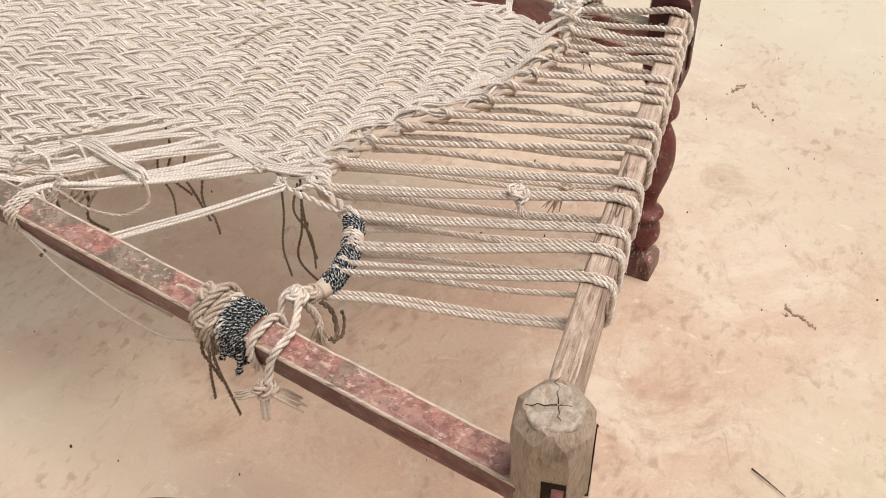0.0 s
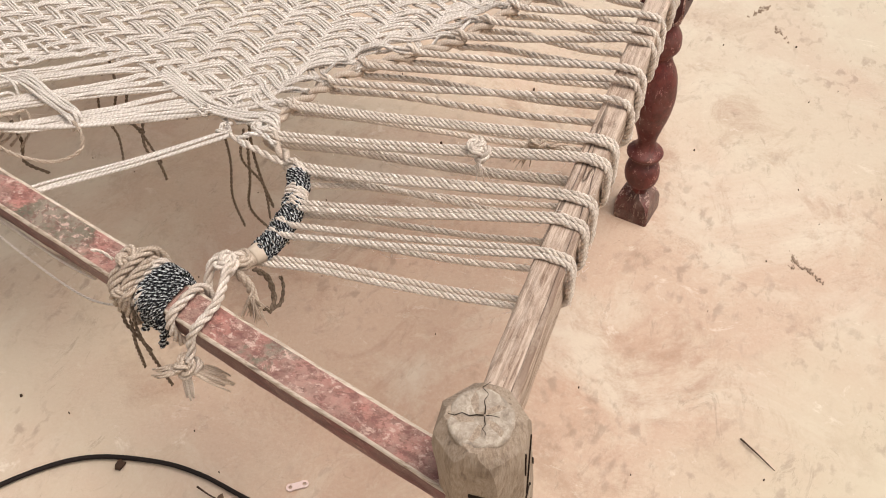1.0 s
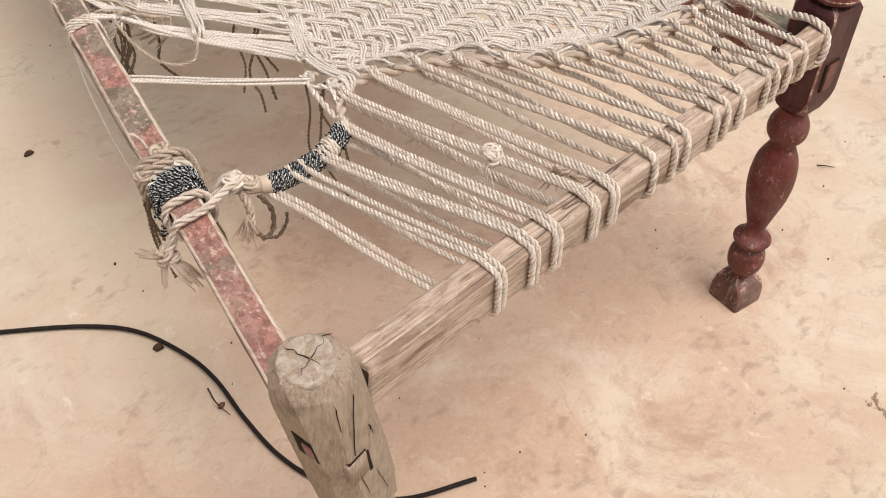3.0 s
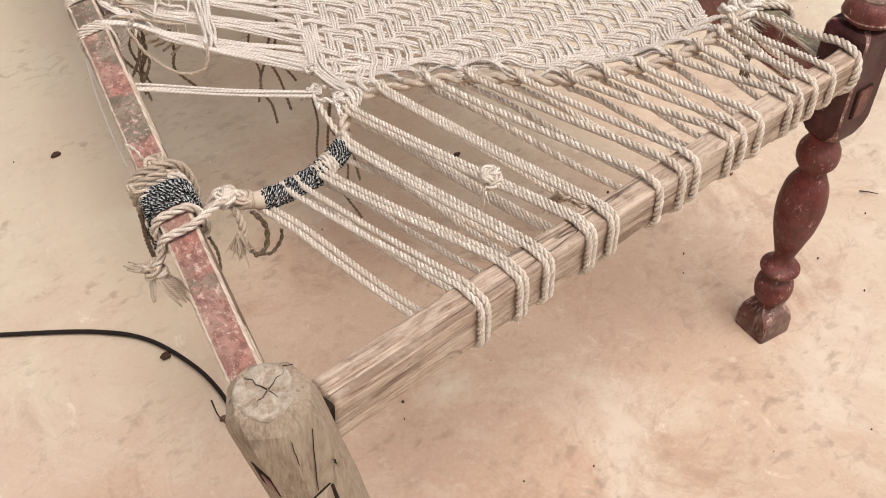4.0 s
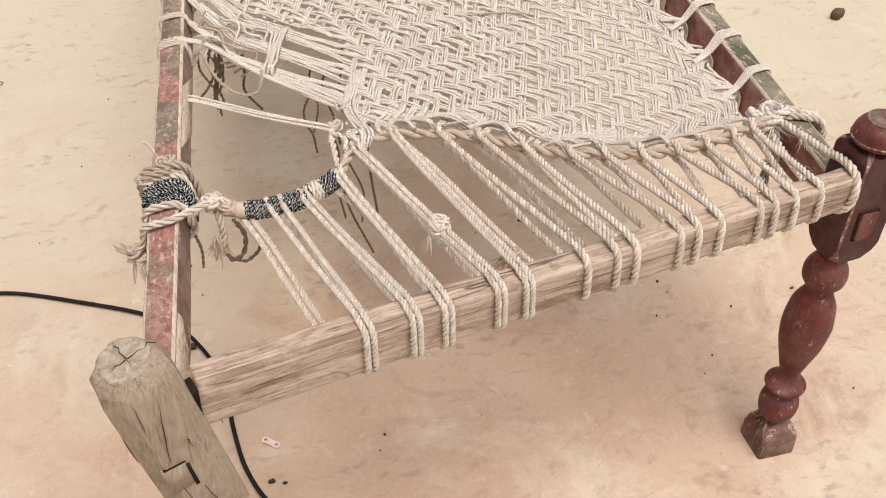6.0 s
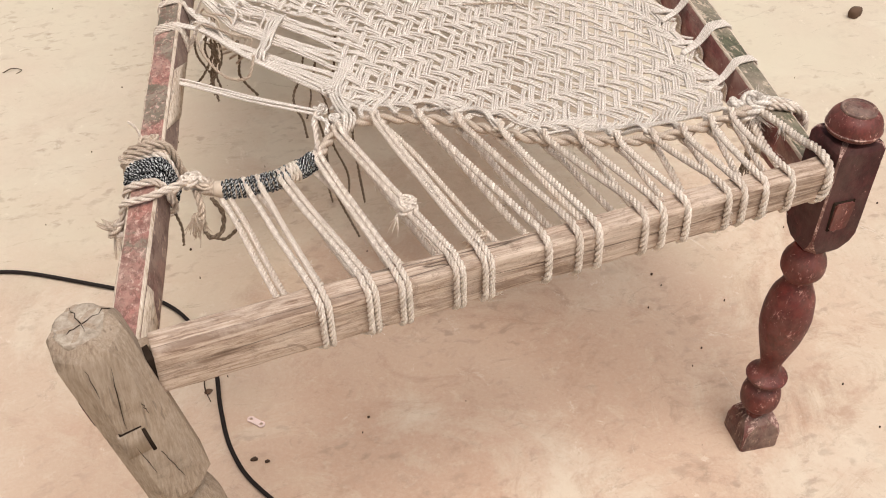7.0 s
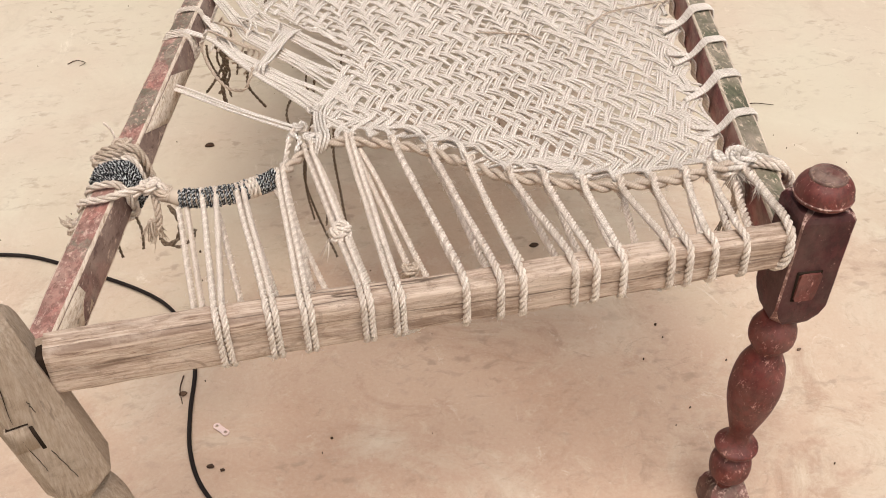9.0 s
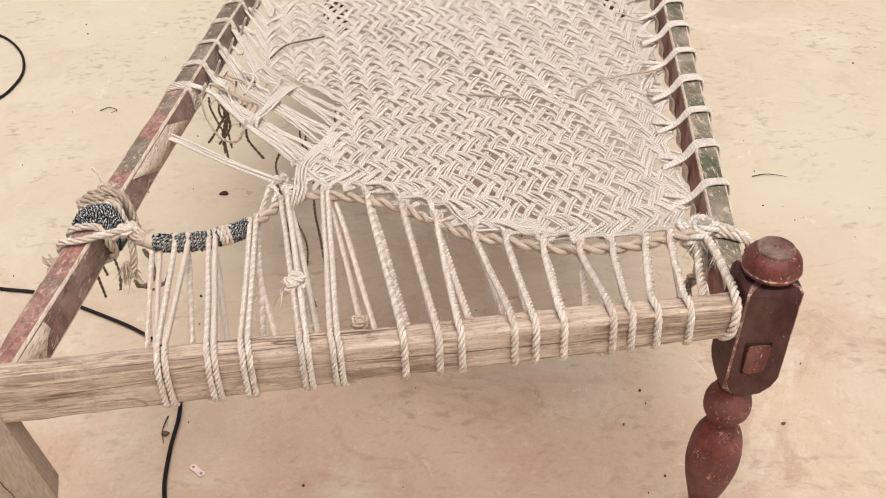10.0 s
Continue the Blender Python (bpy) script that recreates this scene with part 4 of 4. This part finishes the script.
def band_runs(family, index, rnd):
    d, n, other = (DU, NU, NV) if family == 0 else (DV, NV, NU)
    runs, run = [], []
    step = PITCH / SINE / 2.5
    wob = rnd.uniform(-0.0025, 0.0025)
    for k in range(-200, 420):
        s = k * step
        rel = n * (index * PITCH + wob + 0.006 * noise.noise(Vector((s * 3, index * 0.7, family * 7))) + 0.0013 * noise.noise(Vector((s * 12, index * 3.7, family * 3)))) + d * s
        x, y = rel.x + ORIGIN.x, rel.y + ORIGIN.y
        free = weave_left(y) - x
        if family == 0 and free > 0:
            pull = (3 * math.floor(index / 3) + 1 - index) * PITCH * 0.5 * min(1.0, free / 0.07)
            x, y = x + n.x * pull, y + n.y * pull
        if inside(x, y, family == 0):
            c = (rel.x * other.x + rel.y * other.y) / PITCH
            j = math.floor(c + 0.5)
            frac = c - j
            i0, j0 = (index, j) if family == 0 else (j, index)
            up = over(i0, j0) == (family == 0)
            nb = j + (1 if frac > 0 else -1)
            i1, j1 = (index, nb) if family == 0 else (nb, index)
            up2 = over(i1, j1) == (family == 0)
            w = abs(frac) * 2
            crossed = x > weave_left(y) - 0.01
            h = ((1 if up else -1) * (1 - w * 0.5) + (1 if up2 else -1) * w * 0.5) if crossed else 0
            run.append((*gather(x, y, weave_z(x, y), d), h))
        else:
            if len(run) > 4:
                runs.append(run)
            run = []
    if len(run) > 4:
        runs.append(run)
    return runs, n


rnd = random.Random(11)
cords = []
for family in (0, 1):
    for index in range(-92, 93):
        runs, n = band_runs(family, index, rnd)
        for run in runs:
            m = rnd.choice((3, 3, 3, 3, 2))
            for c in range(m):
                off = ((c - (m - 1) / 2) * rnd.uniform(1.85, 2.3) + rnd.uniform(-0.35, 0.35)) * CORD_R
                f = rnd.random() * 40
                r = CORD_R * rnd.uniform(0.88, 1.12)
                last = len(run) - 1
                pts = []
                for q, (x, y, z, h) in enumerate(run):
                    tight = 0.32 + 0.68 * min(1.0, min(q, last - q) / 7)
                    side = off * tight + 0.0017 * noise.noise(Vector((q * 0.16, f, 0))) + 0.0008 * noise.noise(Vector((q * 0.9, f, 3)))
                    pts.append((x + n.x * side, y + n.y * side, z + h * CORD_R * 1.25 + 0.0014 * noise.noise(Vector((q * 0.3, f, 5))) + (0.0006 if c % 2 else 0)))
                if family == 0 and pts[-1][0] < left_x(pts[-1][1]) + 0.07 and pts[-1][1] < 0.80 and rnd.random() < 0.15:
                    pts = pts[: -rnd.randrange(7, 16)]
                    if len(pts) < 6:
                        continue
                    x, y, z = pts[-1]
                    pts += [(x - 0.006, y + 0.009, z - 0.004), (x - 0.010, y + 0.014, z - 0.014)]
                cords.append((min(p[1] for p in pts), r, pts))
cords.sort(key=lambda q: q[0])
for _, r, pts in cords[:300]:
    part("woven_cord", Shape().tube(pts, r, 6), CORD, bed)
rest = Shape()
for _, r, pts in cords[300:]:
    rest.tube(pts, r, 6)
tagged(part("weave", rest, CORD, bed, "pale jute weave in a zigzag twill"), kind="stuff")

# loops of the weave round the side rails
for k, y in enumerate(RIGHT_TIES):
    for c in range(4 + k % 2):
        o = (c - 2) * 0.0040
        cx, hx, zt = right_x(y), 0.0182, 0.4785
        yy = y + o
        pts = [(cx - hx - 0.048, yy * 0.4 + 0.6 * y - 0.014, 0.450), (cx - hx - 0.016, yy * 0.7 + 0.3 * y - 0.003, 0.457), (cx - hx + 0.001, yy - 0.001, zt - 0.003), (cx - hx + 0.008, yy, zt + 0.001), (cx + hx - 0.006, yy, zt + 0.001), (cx + hx + 0.001, yy, zt - 0.006), (cx + hx + 0.002, yy, 0.446), (cx + hx, yy + 0.002, 0.412), (cx, yy + 0.004, 0.409), (cx - hx - 0.002, yy + 0.003, 0.416), (cx - hx - 0.006, yy + 0.002, 0.440), (cx - hx - 0.020, yy * 0.6 + 0.4 * y + 0.002, 0.455), (cx - hx - 0.045, yy * 0.4 + 0.6 * y + 0.018, 0.450)]
        part("rail_loop", Shape().tube(pts, CORD_R * 1.08, 6, 0.006), CORD, bed)
for k, y in enumerate(LEFT_TIES):
    for c in range(4 if k == 0 else 2 + k % 2):
        o = (c - 1.5) * (0.0058 if k == 0 else 0.0046)
        pts = round_left(y + o, y + 0.004 + o, 0.92, 0.0026, 0.0006, -0.6, 26)
        end = left_c(y) + LSIDE * 0.045 + Vector((0, -0.018, 0.030))
        part("rail_loop", Shape().rope([end, *pts], 0.0029 if k == 0 else 0.0023, 2, 6, 4), ROPE, bed)

# single cords across the open corner
for pts, cnt, r in (([(0.132, 0.600, 0.430), (0.153, 0.580, 0.432), (0.228, 0.503, 0.434), (0.303, 0.428, 0.441)], 4, 0.0019), ([(0.165, 0.716, 0.456), (0.204, 0.699, 0.445), (0.236, 0.648, 0.436), (0.269, 0.594, 0.432), (0.311, 0.528, 0.433), (0.333, 0.474, 0.437), (0.352, 0.437, 0.440), (0.374, 0.392, 0.446)], 2, 0.0027), ([(0.165, 0.712, 0.456), (0.192, 0.712, 0.444), (0.214, 0.690, 0.436), (0.262, 0.612, 0.428), (0.300, 0.540, 0.430), (0.328, 0.482, 0.436)], 1, 0.0022)):
    for c in range(cnt):
        o = (c - (cnt - 1) / 2) * r * 2.1
        part("loose_cord", Shape().tube([(x + o * 0.7, y + o * 0.7, z + 0.0015 * math.sin(c * 2.3 + i)) for i, (x, y, z) in enumerate(pts)], r, 6, 0.008), CORD, bed)
# snarl where a band has come undone and drawn together
for s in range(6):
    o = (s - 2.5) * 0.0036
    lift = rnd.uniform(0.003, 0.009)
    w = [rnd.uniform(-0.003, 0.003) for _ in range(6)]
    pts = [(0.266 + o + w[0], 0.612 + w[1], 0.424), (0.270 + o + w[2], 0.618, 0.436 + lift * 0.5), (0.281 + o * 0.8 + w[3], 0.640, 0.430 + lift), (0.296 + o * 0.9, 0.676 + w[4], 0.426 + lift), (0.312 + o + w[5], 0.708, 0.426 + lift * 0.7), (0.326 + o * 1.2, 0.738, 0.424), (0.336 + o * 1.4, 0.764, 0.413)]
    part("loose_cord", Shape().tube(pts, 0.0020, 6, 0.006), CORD, bed)
for s in range(13):
    a = Vector((0.205 + 0.10 * rnd.random(), 0.715 + 0.075 * rnd.random(), 0.418))
    d = rnd.choice((DU, DU, DV))
    ln = rnd.uniform(0.03, 0.075)
    e = Vector((d.x, d.y, 0)) * ln
    lift = rnd.uniform(0.006, 0.020)
    pts = [a - e * 0.6 - Vector((0, 0, 0.006)), a - e * 0.3 + Vector((0.006, 0, lift * 0.7)), a + Vector((0.010 * rnd.uniform(-1, 1), 0, lift)), a + e * 0.35 + Vector((0, 0.006, lift * 0.6)), a + e * 0.6 - Vector((0, 0, 0.008))]
    part("loose_cord", Shape().tube(pts, rnd.uniform(0.0017, 0.0023), 6, 0.006), rnd.choice((CORD, CORD, DULL_ROPE)), bed)
for c in range(4):
    a = Vector((0.245 + 0.008 * c, 0.738 - 0.008 * c, 0.424))
    part("loose_cord", Shape().rope([a + Vector((-0.045, 0.005, 0.014)), a + Vector((-0.018, -0.004 * c, 0.004)), a + Vector((0.006, -0.016, -0.006)), a + Vector((-0.006, -0.028, -0.020)), a + Vector((-0.022, -0.018, -0.024 - 0.006 * c))], 0.0022, 2, 6, 4), DULL_ROPE, bed)
# junction where the cords meet the edge rope
for c in range(4):
    jx, jy = rnd.uniform(-0.003, 0.003), rnd.uniform(-0.006, 0.006)
    pts = [(0.316 + 0.005 * c + jx, 0.366 + 0.004 * c, 0.436), (0.322 + 0.006 * c - jx, 0.386 + jy, 0.454), (0.326 + 0.0045 * c, 0.425 + jy, 0.446), (0.334 + 0.0042 * c + jx, 0.475, 0.440), (0.360 + 0.0042 * c, 0.525, 0.434), (0.384 + 0.0042 * c, 0.575, 0.430)]
    part("loose_cord", Shape().tube(pts, 0.0021, 6, 0.006), CORD, bed)
knot("knot", (0.306, 0.436, 0.440), 0.009, 0.0024, CORD, bed, (2, 3), 0.2)
knot("knot", (0.318, 0.392, 0.447), 0.011, 0.0030, CORD, bed, (3, 2), 1.2)
knot("knot", (0.331, 0.476, 0.439), 0.009, 0.0024, CORD, bed, (2, 3), 2.0)
part("loose_cord", Shape().rope([(0.268, 0.322, 0.448), (0.276, 0.350, 0.444), (0.284, 0.385, 0.446), (0.296, 0.422, 0.446)], 0.0042, 2, 7), ROPE, bed)
part("loose_cord", Shape().rope([(0.292, 0.360, 0.452), (0.300, 0.384, 0.455), (0.290, 0.405, 0.450), (0.284, 0.395, 0.444)], 0.0036, 2, 7), CORD, bed)
for e in EDGE_TIES[6:]:
    a = edge_at(e)
    knot("knot", (a.x + 0.002, a.y + 0.003, a.z + 0.001), 0.0095, 0.0033, CORD if e < 0.5 else WORN_ROPE, bed, (1, 2), e * 40)

# frayed threads hanging under the weave
for x, y, drop, sway, r in ((0.350, 0.600, 0.13, 0.014, 0.0026), (0.352, 0.43, 0.16, 0.010, 0.0026), (0.322, 0.42, 0.15, 0.016, 0.0022), (0.300, 0.432, 0.16, 0.006, 0.0022), (0.312, 0.41, 0.20, 0.016, 0.0024), (0.40, 0.66, 0.13, 0.01, 0.0026), (0.345, 0.64, 0.12, 0.0, 0.0022),
                            (0.208, 0.735, 0.085, -0.012, 0.0030), (0.216, 0.728, 0.10, -0.006, 0.0032), (0.222, 0.722, 0.075, -0.018, 0.0028), (0.226, 0.732, 0.11, -0.010, 0.0028), (0.214, 0.742, 0.09, 0.006, 0.0026), (0.254, 0.705, 0.10, 0.022, 0.0030), (0.195, 0.745, 0.07, 0.006, 0.0026), (0.24, 0.80, 0.08, 0.01, 0.0024), (0.27, 0.87, 0.06, 0.0, 0.0022)):
    z = weave_z(x, y) - 0.002
    w1, w2, w3 = rnd.uniform(-0.016, 0.016), rnd.uniform(-0.016, 0.016), rnd.uniform(-0.014, 0.014)
    part("hanging_thread", Shape().rope([(x, y, z), (x + w1 * 0.7, y + w2 * 0.5, z - drop * 0.3), (x + sway * 0.3 + w2 * 0.6, y + w3, z - drop * 0.65), (x + sway + w3, y - 0.008 + w1, z - drop)], r * 0.85, 2, 7, 4), OLD_CORD, bed)
part("hanging_thread", Shape().rope([(0.186, 0.684, 0.452), (0.195, 0.655, 0.425), (0.215, 0.620, 0.408), (0.240, 0.598, 0.412), (0.252, 0.600, 0.428), (0.258, 0.612, 0.440)], 0.0028, 2, 7, 4), DULL_ROPE, bed)
part("hanging_thread", Shape().tube([left_c(0.70) - LSIDE * 0.024, left_c(0.62) - LSIDE * 0.034 - LUP * 0.030, left_c(0.50) - LSIDE * 0.034 - LUP * 0.060, left_c(0.42) - LSIDE * 0.022 - LUP * 0.036], 0.0014, 5, 0.01), CORD, bed)
for k in range(3):
    part("hanging_thread", Shape().tube([left_c(0.695 + 0.004 * k) - LSIDE * 0.022, left_c(0.66) - LSIDE * (0.0225 + 0.001 * k) - LUP * 0.010, left_c(0.60) - LSIDE * 0.0225 - LUP * (0.014 + 0.003 * k), left_c(0.55 - 0.02 * k) - LSIDE * 0.0222 - LUP * 0.021, left_c(0.51 - 0.02 * k) - LSIDE * 0.017 - LUP * 0.0275], 0.0018, 5, 0.01), ROPE, bed)
part("hanging_thread", Shape().rope([(0.322, 0.556, 0.424), (0.308, 0.553, 0.415), (0.299, 0.551, 0.398), (0.299, 0.548, 0.378), (0.308, 0.543, 0.356), (0.312, 0.540, 0.325)], 0.0021, 2, 7, 4), OLD_CORD, bed)
# a few stray cords lying on top of the weave
for pts, r, mat in (([(0.618, 0.660, 0.434), (0.66, 0.645, 0.436), (0.70, 0.626, 0.437), (0.725, 0.602, 0.434)], 0.0020, DULL_ROPE), ([(0.785, 0.610, 0.438), (0.80, 0.632, 0.441), (0.838, 0.660, 0.444), (0.89, 0.668, 0.447), (0.945, 0.662, 0.456)], 0.0022, DULL_ROPE), ([(0.30, 0.86, 0.420), (0.33, 0.90, 0.424), (0.375, 0.92, 0.423), (0.40, 0.935, 0.420)], 0.0020, OLD_CORD)):
    part("loose_cord", Shape().rope(pts, r, 2, 7, 4), mat, bed)

tagged(part("fuzz", FUZZ, CORD, bed), kind="stuff")

# ---- things on the ground ----
cable = Shape().tube([(-0.60, 0.93, 0.0035), (-0.40, 0.86, 0.0035), (-0.242, 0.807, 0.0035), (-0.161, 0.780, 0.0035), (-0.067, 0.717, 0.0035), (0.023, 0.648, 0.0035), (0.075, 0.585, 0.0035), (0.101, 0.500, 0.0035), (0.105, 0.430, 0.0035), (0.093, 0.345, 0.0035), (0.089, 0.262, 0.0035), (0.106, 0.186, 0.0035), (0.16, 0.10, 0.0035), (0.26, 0.05, 0.0035)], 0.0034, 8, 0.01)
tagged(part("cable", cable, RUBBER, None), "thin black rubber cable lying in a curve on the ground", "cable", "cables on the ground")
loop = Shape().tube([(-0.75, 1.95, 0.0035), (-0.55, 1.99, 0.0035), (-0.432, 1.930, 0.0035), (-0.365, 1.83, 0.0035), (-0.338, 1.72, 0.0035), (-0.348, 1.63, 0.0035), (-0.385, 1.56, 0.0035), (-0.5, 1.49, 0.0035), (-0.7, 1.47, 0.0035)], 0.0034, 8, 0.01)
tagged(part("cable", loop, RUBBER, None), "loop of black rubber cable on the open ground", "cable", "cables on the ground")


def slab(pts, z, h):
    """A small flat piece from its outline."""
    k = len(pts)
    cx, cy = sum(p[0] for p in pts) / k, sum(p[1] for p in pts) / k
    return Shape().rings([[(cx + (x - cx) * f, cy + (y - cy) * f, z + dz) for x, y in pts] for f, dz in ((0.9, 0), (1, h * 0.3), (1, h * 0.7), (0.85, h))])


# zip pull: two eyes joined by a waist
zp = bmesh.new()
outline = []
for cx, a0 in ((0.0095, -120), (-0.0095, 60)):
    for k in range(13):
        a = radians(a0 + 20 * k)
        outline.append((cx + 0.0058 * math.cos(a), 0.0058 * math.sin(a)))
hole = [[(cx + 0.0028 * math.cos(2 * math.pi * k / 12), 0.0028 * math.sin(2 * math.pi * k / 12)) for k in range(12)] for cx in (0.0095, -0.0095)]
edges = []
for ringpts in (outline, *hole):
    vs = [zp.verts.new((x, y, 0)) for x, y in ringpts]
    edges += [zp.edges.new((vs[i], vs[(i + 1) % len(vs)])) for i in range(len(vs))]
bmesh.ops.triangle_fill(zp, use_beauty=True, use_dissolve=False, edges=edges)
ext = bmesh.ops.extrude_face_region(zp, geom=zp.faces[:])
bmesh.ops.translate(zp, vec=(0, 0, 0.0018), verts=[v for v in ext["geom"] if isinstance(v, bmesh.types.BMVert)])
bmesh.ops.recalc_face_normals(zp, faces=zp.faces[:])
zip_pull = part("zip_pull", zp, ZIP_METAL, None)
zip_pull.matrix_world = pose(0.137, 0.302, 0.0, 0, 0, -52)
tagged(zip_pull, "small pale metal zip pull with two holes on the ground", "zip pull")


def leaf_bit(name, x, y, size, seed, label, mat, cat, h=0.5):
    r = random.Random(seed)
    k = 11
    ph = r.random() * 6
    pts = [(x + size * (0.55 + 0.45 * r.random()) * math.cos(2 * math.pi * i / k + ph), y + size * 0.65 * (0.55 + 0.45 * r.random()) * math.sin(2 * math.pi * i / k + ph)) for i in range(k)]
    return tagged(part(name, slab(pts, -0.001, size * h), mat, None), label, cat, cat + " bits on the ground")


leaf_bit("dry_leaf", 0.080, 0.540, 0.011, 1, "crumpled dark dry leaf beside the cable", DEBRIS, "leaf", 0.6)
leaf_bit("dry_leaf", 0.172, 1.078, 0.011, 2, "dark brown dry leaf on the bare ground", DEBRIS, "leaf", 0.5)
leaf_bit("dry_leaf", 0.735, 0.623, 0.010, 3, "small dark dry leaf under the bed", DEBRIS, "leaf", 0.4)
leaf_bit("dropping", 0.116, 0.234, 0.0065, 4, "small dark dropping on the ground", DEBRIS, "dropping", 0.7)
leaf_bit("dropping", 0.133, 0.224, 0.0045, 5, "tiny dark dropping on the ground", DEBRIS, "dropping", 0.7)
leaf_bit("stone", 1.848, 1.025, 0.024, 6, "brown broken stone lying on the ground", STONE, "stone", 0.9)
leaf_bit("stone", 0.083, 0.388, 0.008, 7, "pale brown pebble beside the cable", STONE, "stone", 0.6)
leaf_bit("stone", 1.088, 0.266, 0.005, 8, "tiny dark pebble on the ground", STONE, "stone", 0.6)
for pts, lab in (([(1.228, 0.088, 0.003), (1.238, 0.077, 0.003), (1.247, 0.062, 0.003)], "short dark twig lying on the ground"), ([(1.325, 0.985, 0.003), (1.36, 0.988, 0.004), (1.40, 0.974, 0.003)], "thin dark twig lying on the ground"), ([(-0.125, 1.478, 0.002), (-0.105, 1.487, 0.004), (-0.085, 1.475, 0.003), (-0.098, 1.462, 0.003)], "thin curled dry stalk on the ground"),
                 ([(0.087, 0.425, 0.003), (0.080, 0.395, 0.004), (0.082, 0.365, 0.003)], "thin dry stalk lying beside the cable"), ([(0.424, -0.239, 0.001), (0.408, -0.263, 0.001), (0.388, -0.291, 0.001)], "thin dry stalk lying on the ground")):
    tagged(part("twig", Shape().tube(pts, lambda s: 0.0012 * (1.2 - 0.6 * s), 5, 0.006), DEBRIS, None), lab, "twig", "twigs on the ground")
# trodden marks: clusters of flat crumbs of dirt
r2 = random.Random(5)


def crumbs(sh, x, y, sz, low=0.0006):
    k = 6
    sh.rings([[(x + sz * f * r2.uniform(0.7, 1.3) * math.cos(2 * math.pi * i / k), y + sz * f * r2.uniform(0.6, 1.2) * math.sin(2 * math.pi * i / k), zz) for i in range(k)] for f, zz in ((1, -0.003), (0.9, low * 0.5), (0.3, low))])


marks = Shape()
for x, y, sx, sy, ang, cnt in ((0.806, -0.262, 0.012, 0.006, 20, 40), (0.785, -0.292, 0.020, 0.003, 55, 40), (0.79, -0.275, 0.014, 0.003, 100, 30), (1.52, -0.095, 0.030, 0.006, -30, 50), (1.46, -0.145, 0.020, 0.005, 40, 26)):
    ca, sa = math.cos(radians(ang)), math.sin(radians(ang))
    for _ in range(cnt):
        u, v = r2.gauss(0, sx * 0.6), r2.gauss(0, sy * 0.6)
        crumbs(marks, x + u * ca - v * sa, y + u * sa + v * ca, r2.choice((0.0006, 0.0009, 0.0014, 0.0022)), 0.0003)
tagged(part("dirt", marks, DIRT, None), "flat trodden crumbs of brown dirt on the ground", "dirt", kind="stuff")
# fine litter all over the yard
lit = Shape()
for _ in range(170):
    crumbs(lit, r2.uniform(-0.6, 2.1), r2.uniform(-0.6, 2.1), r2.choice((0.0007, 0.0009, 0.0011, 0.0014, 0.0022)), 0.0012)
tagged(part("litter", lit, DEBRIS, None), "scattered dark specks of litter on the ground", "litter", kind="stuff")
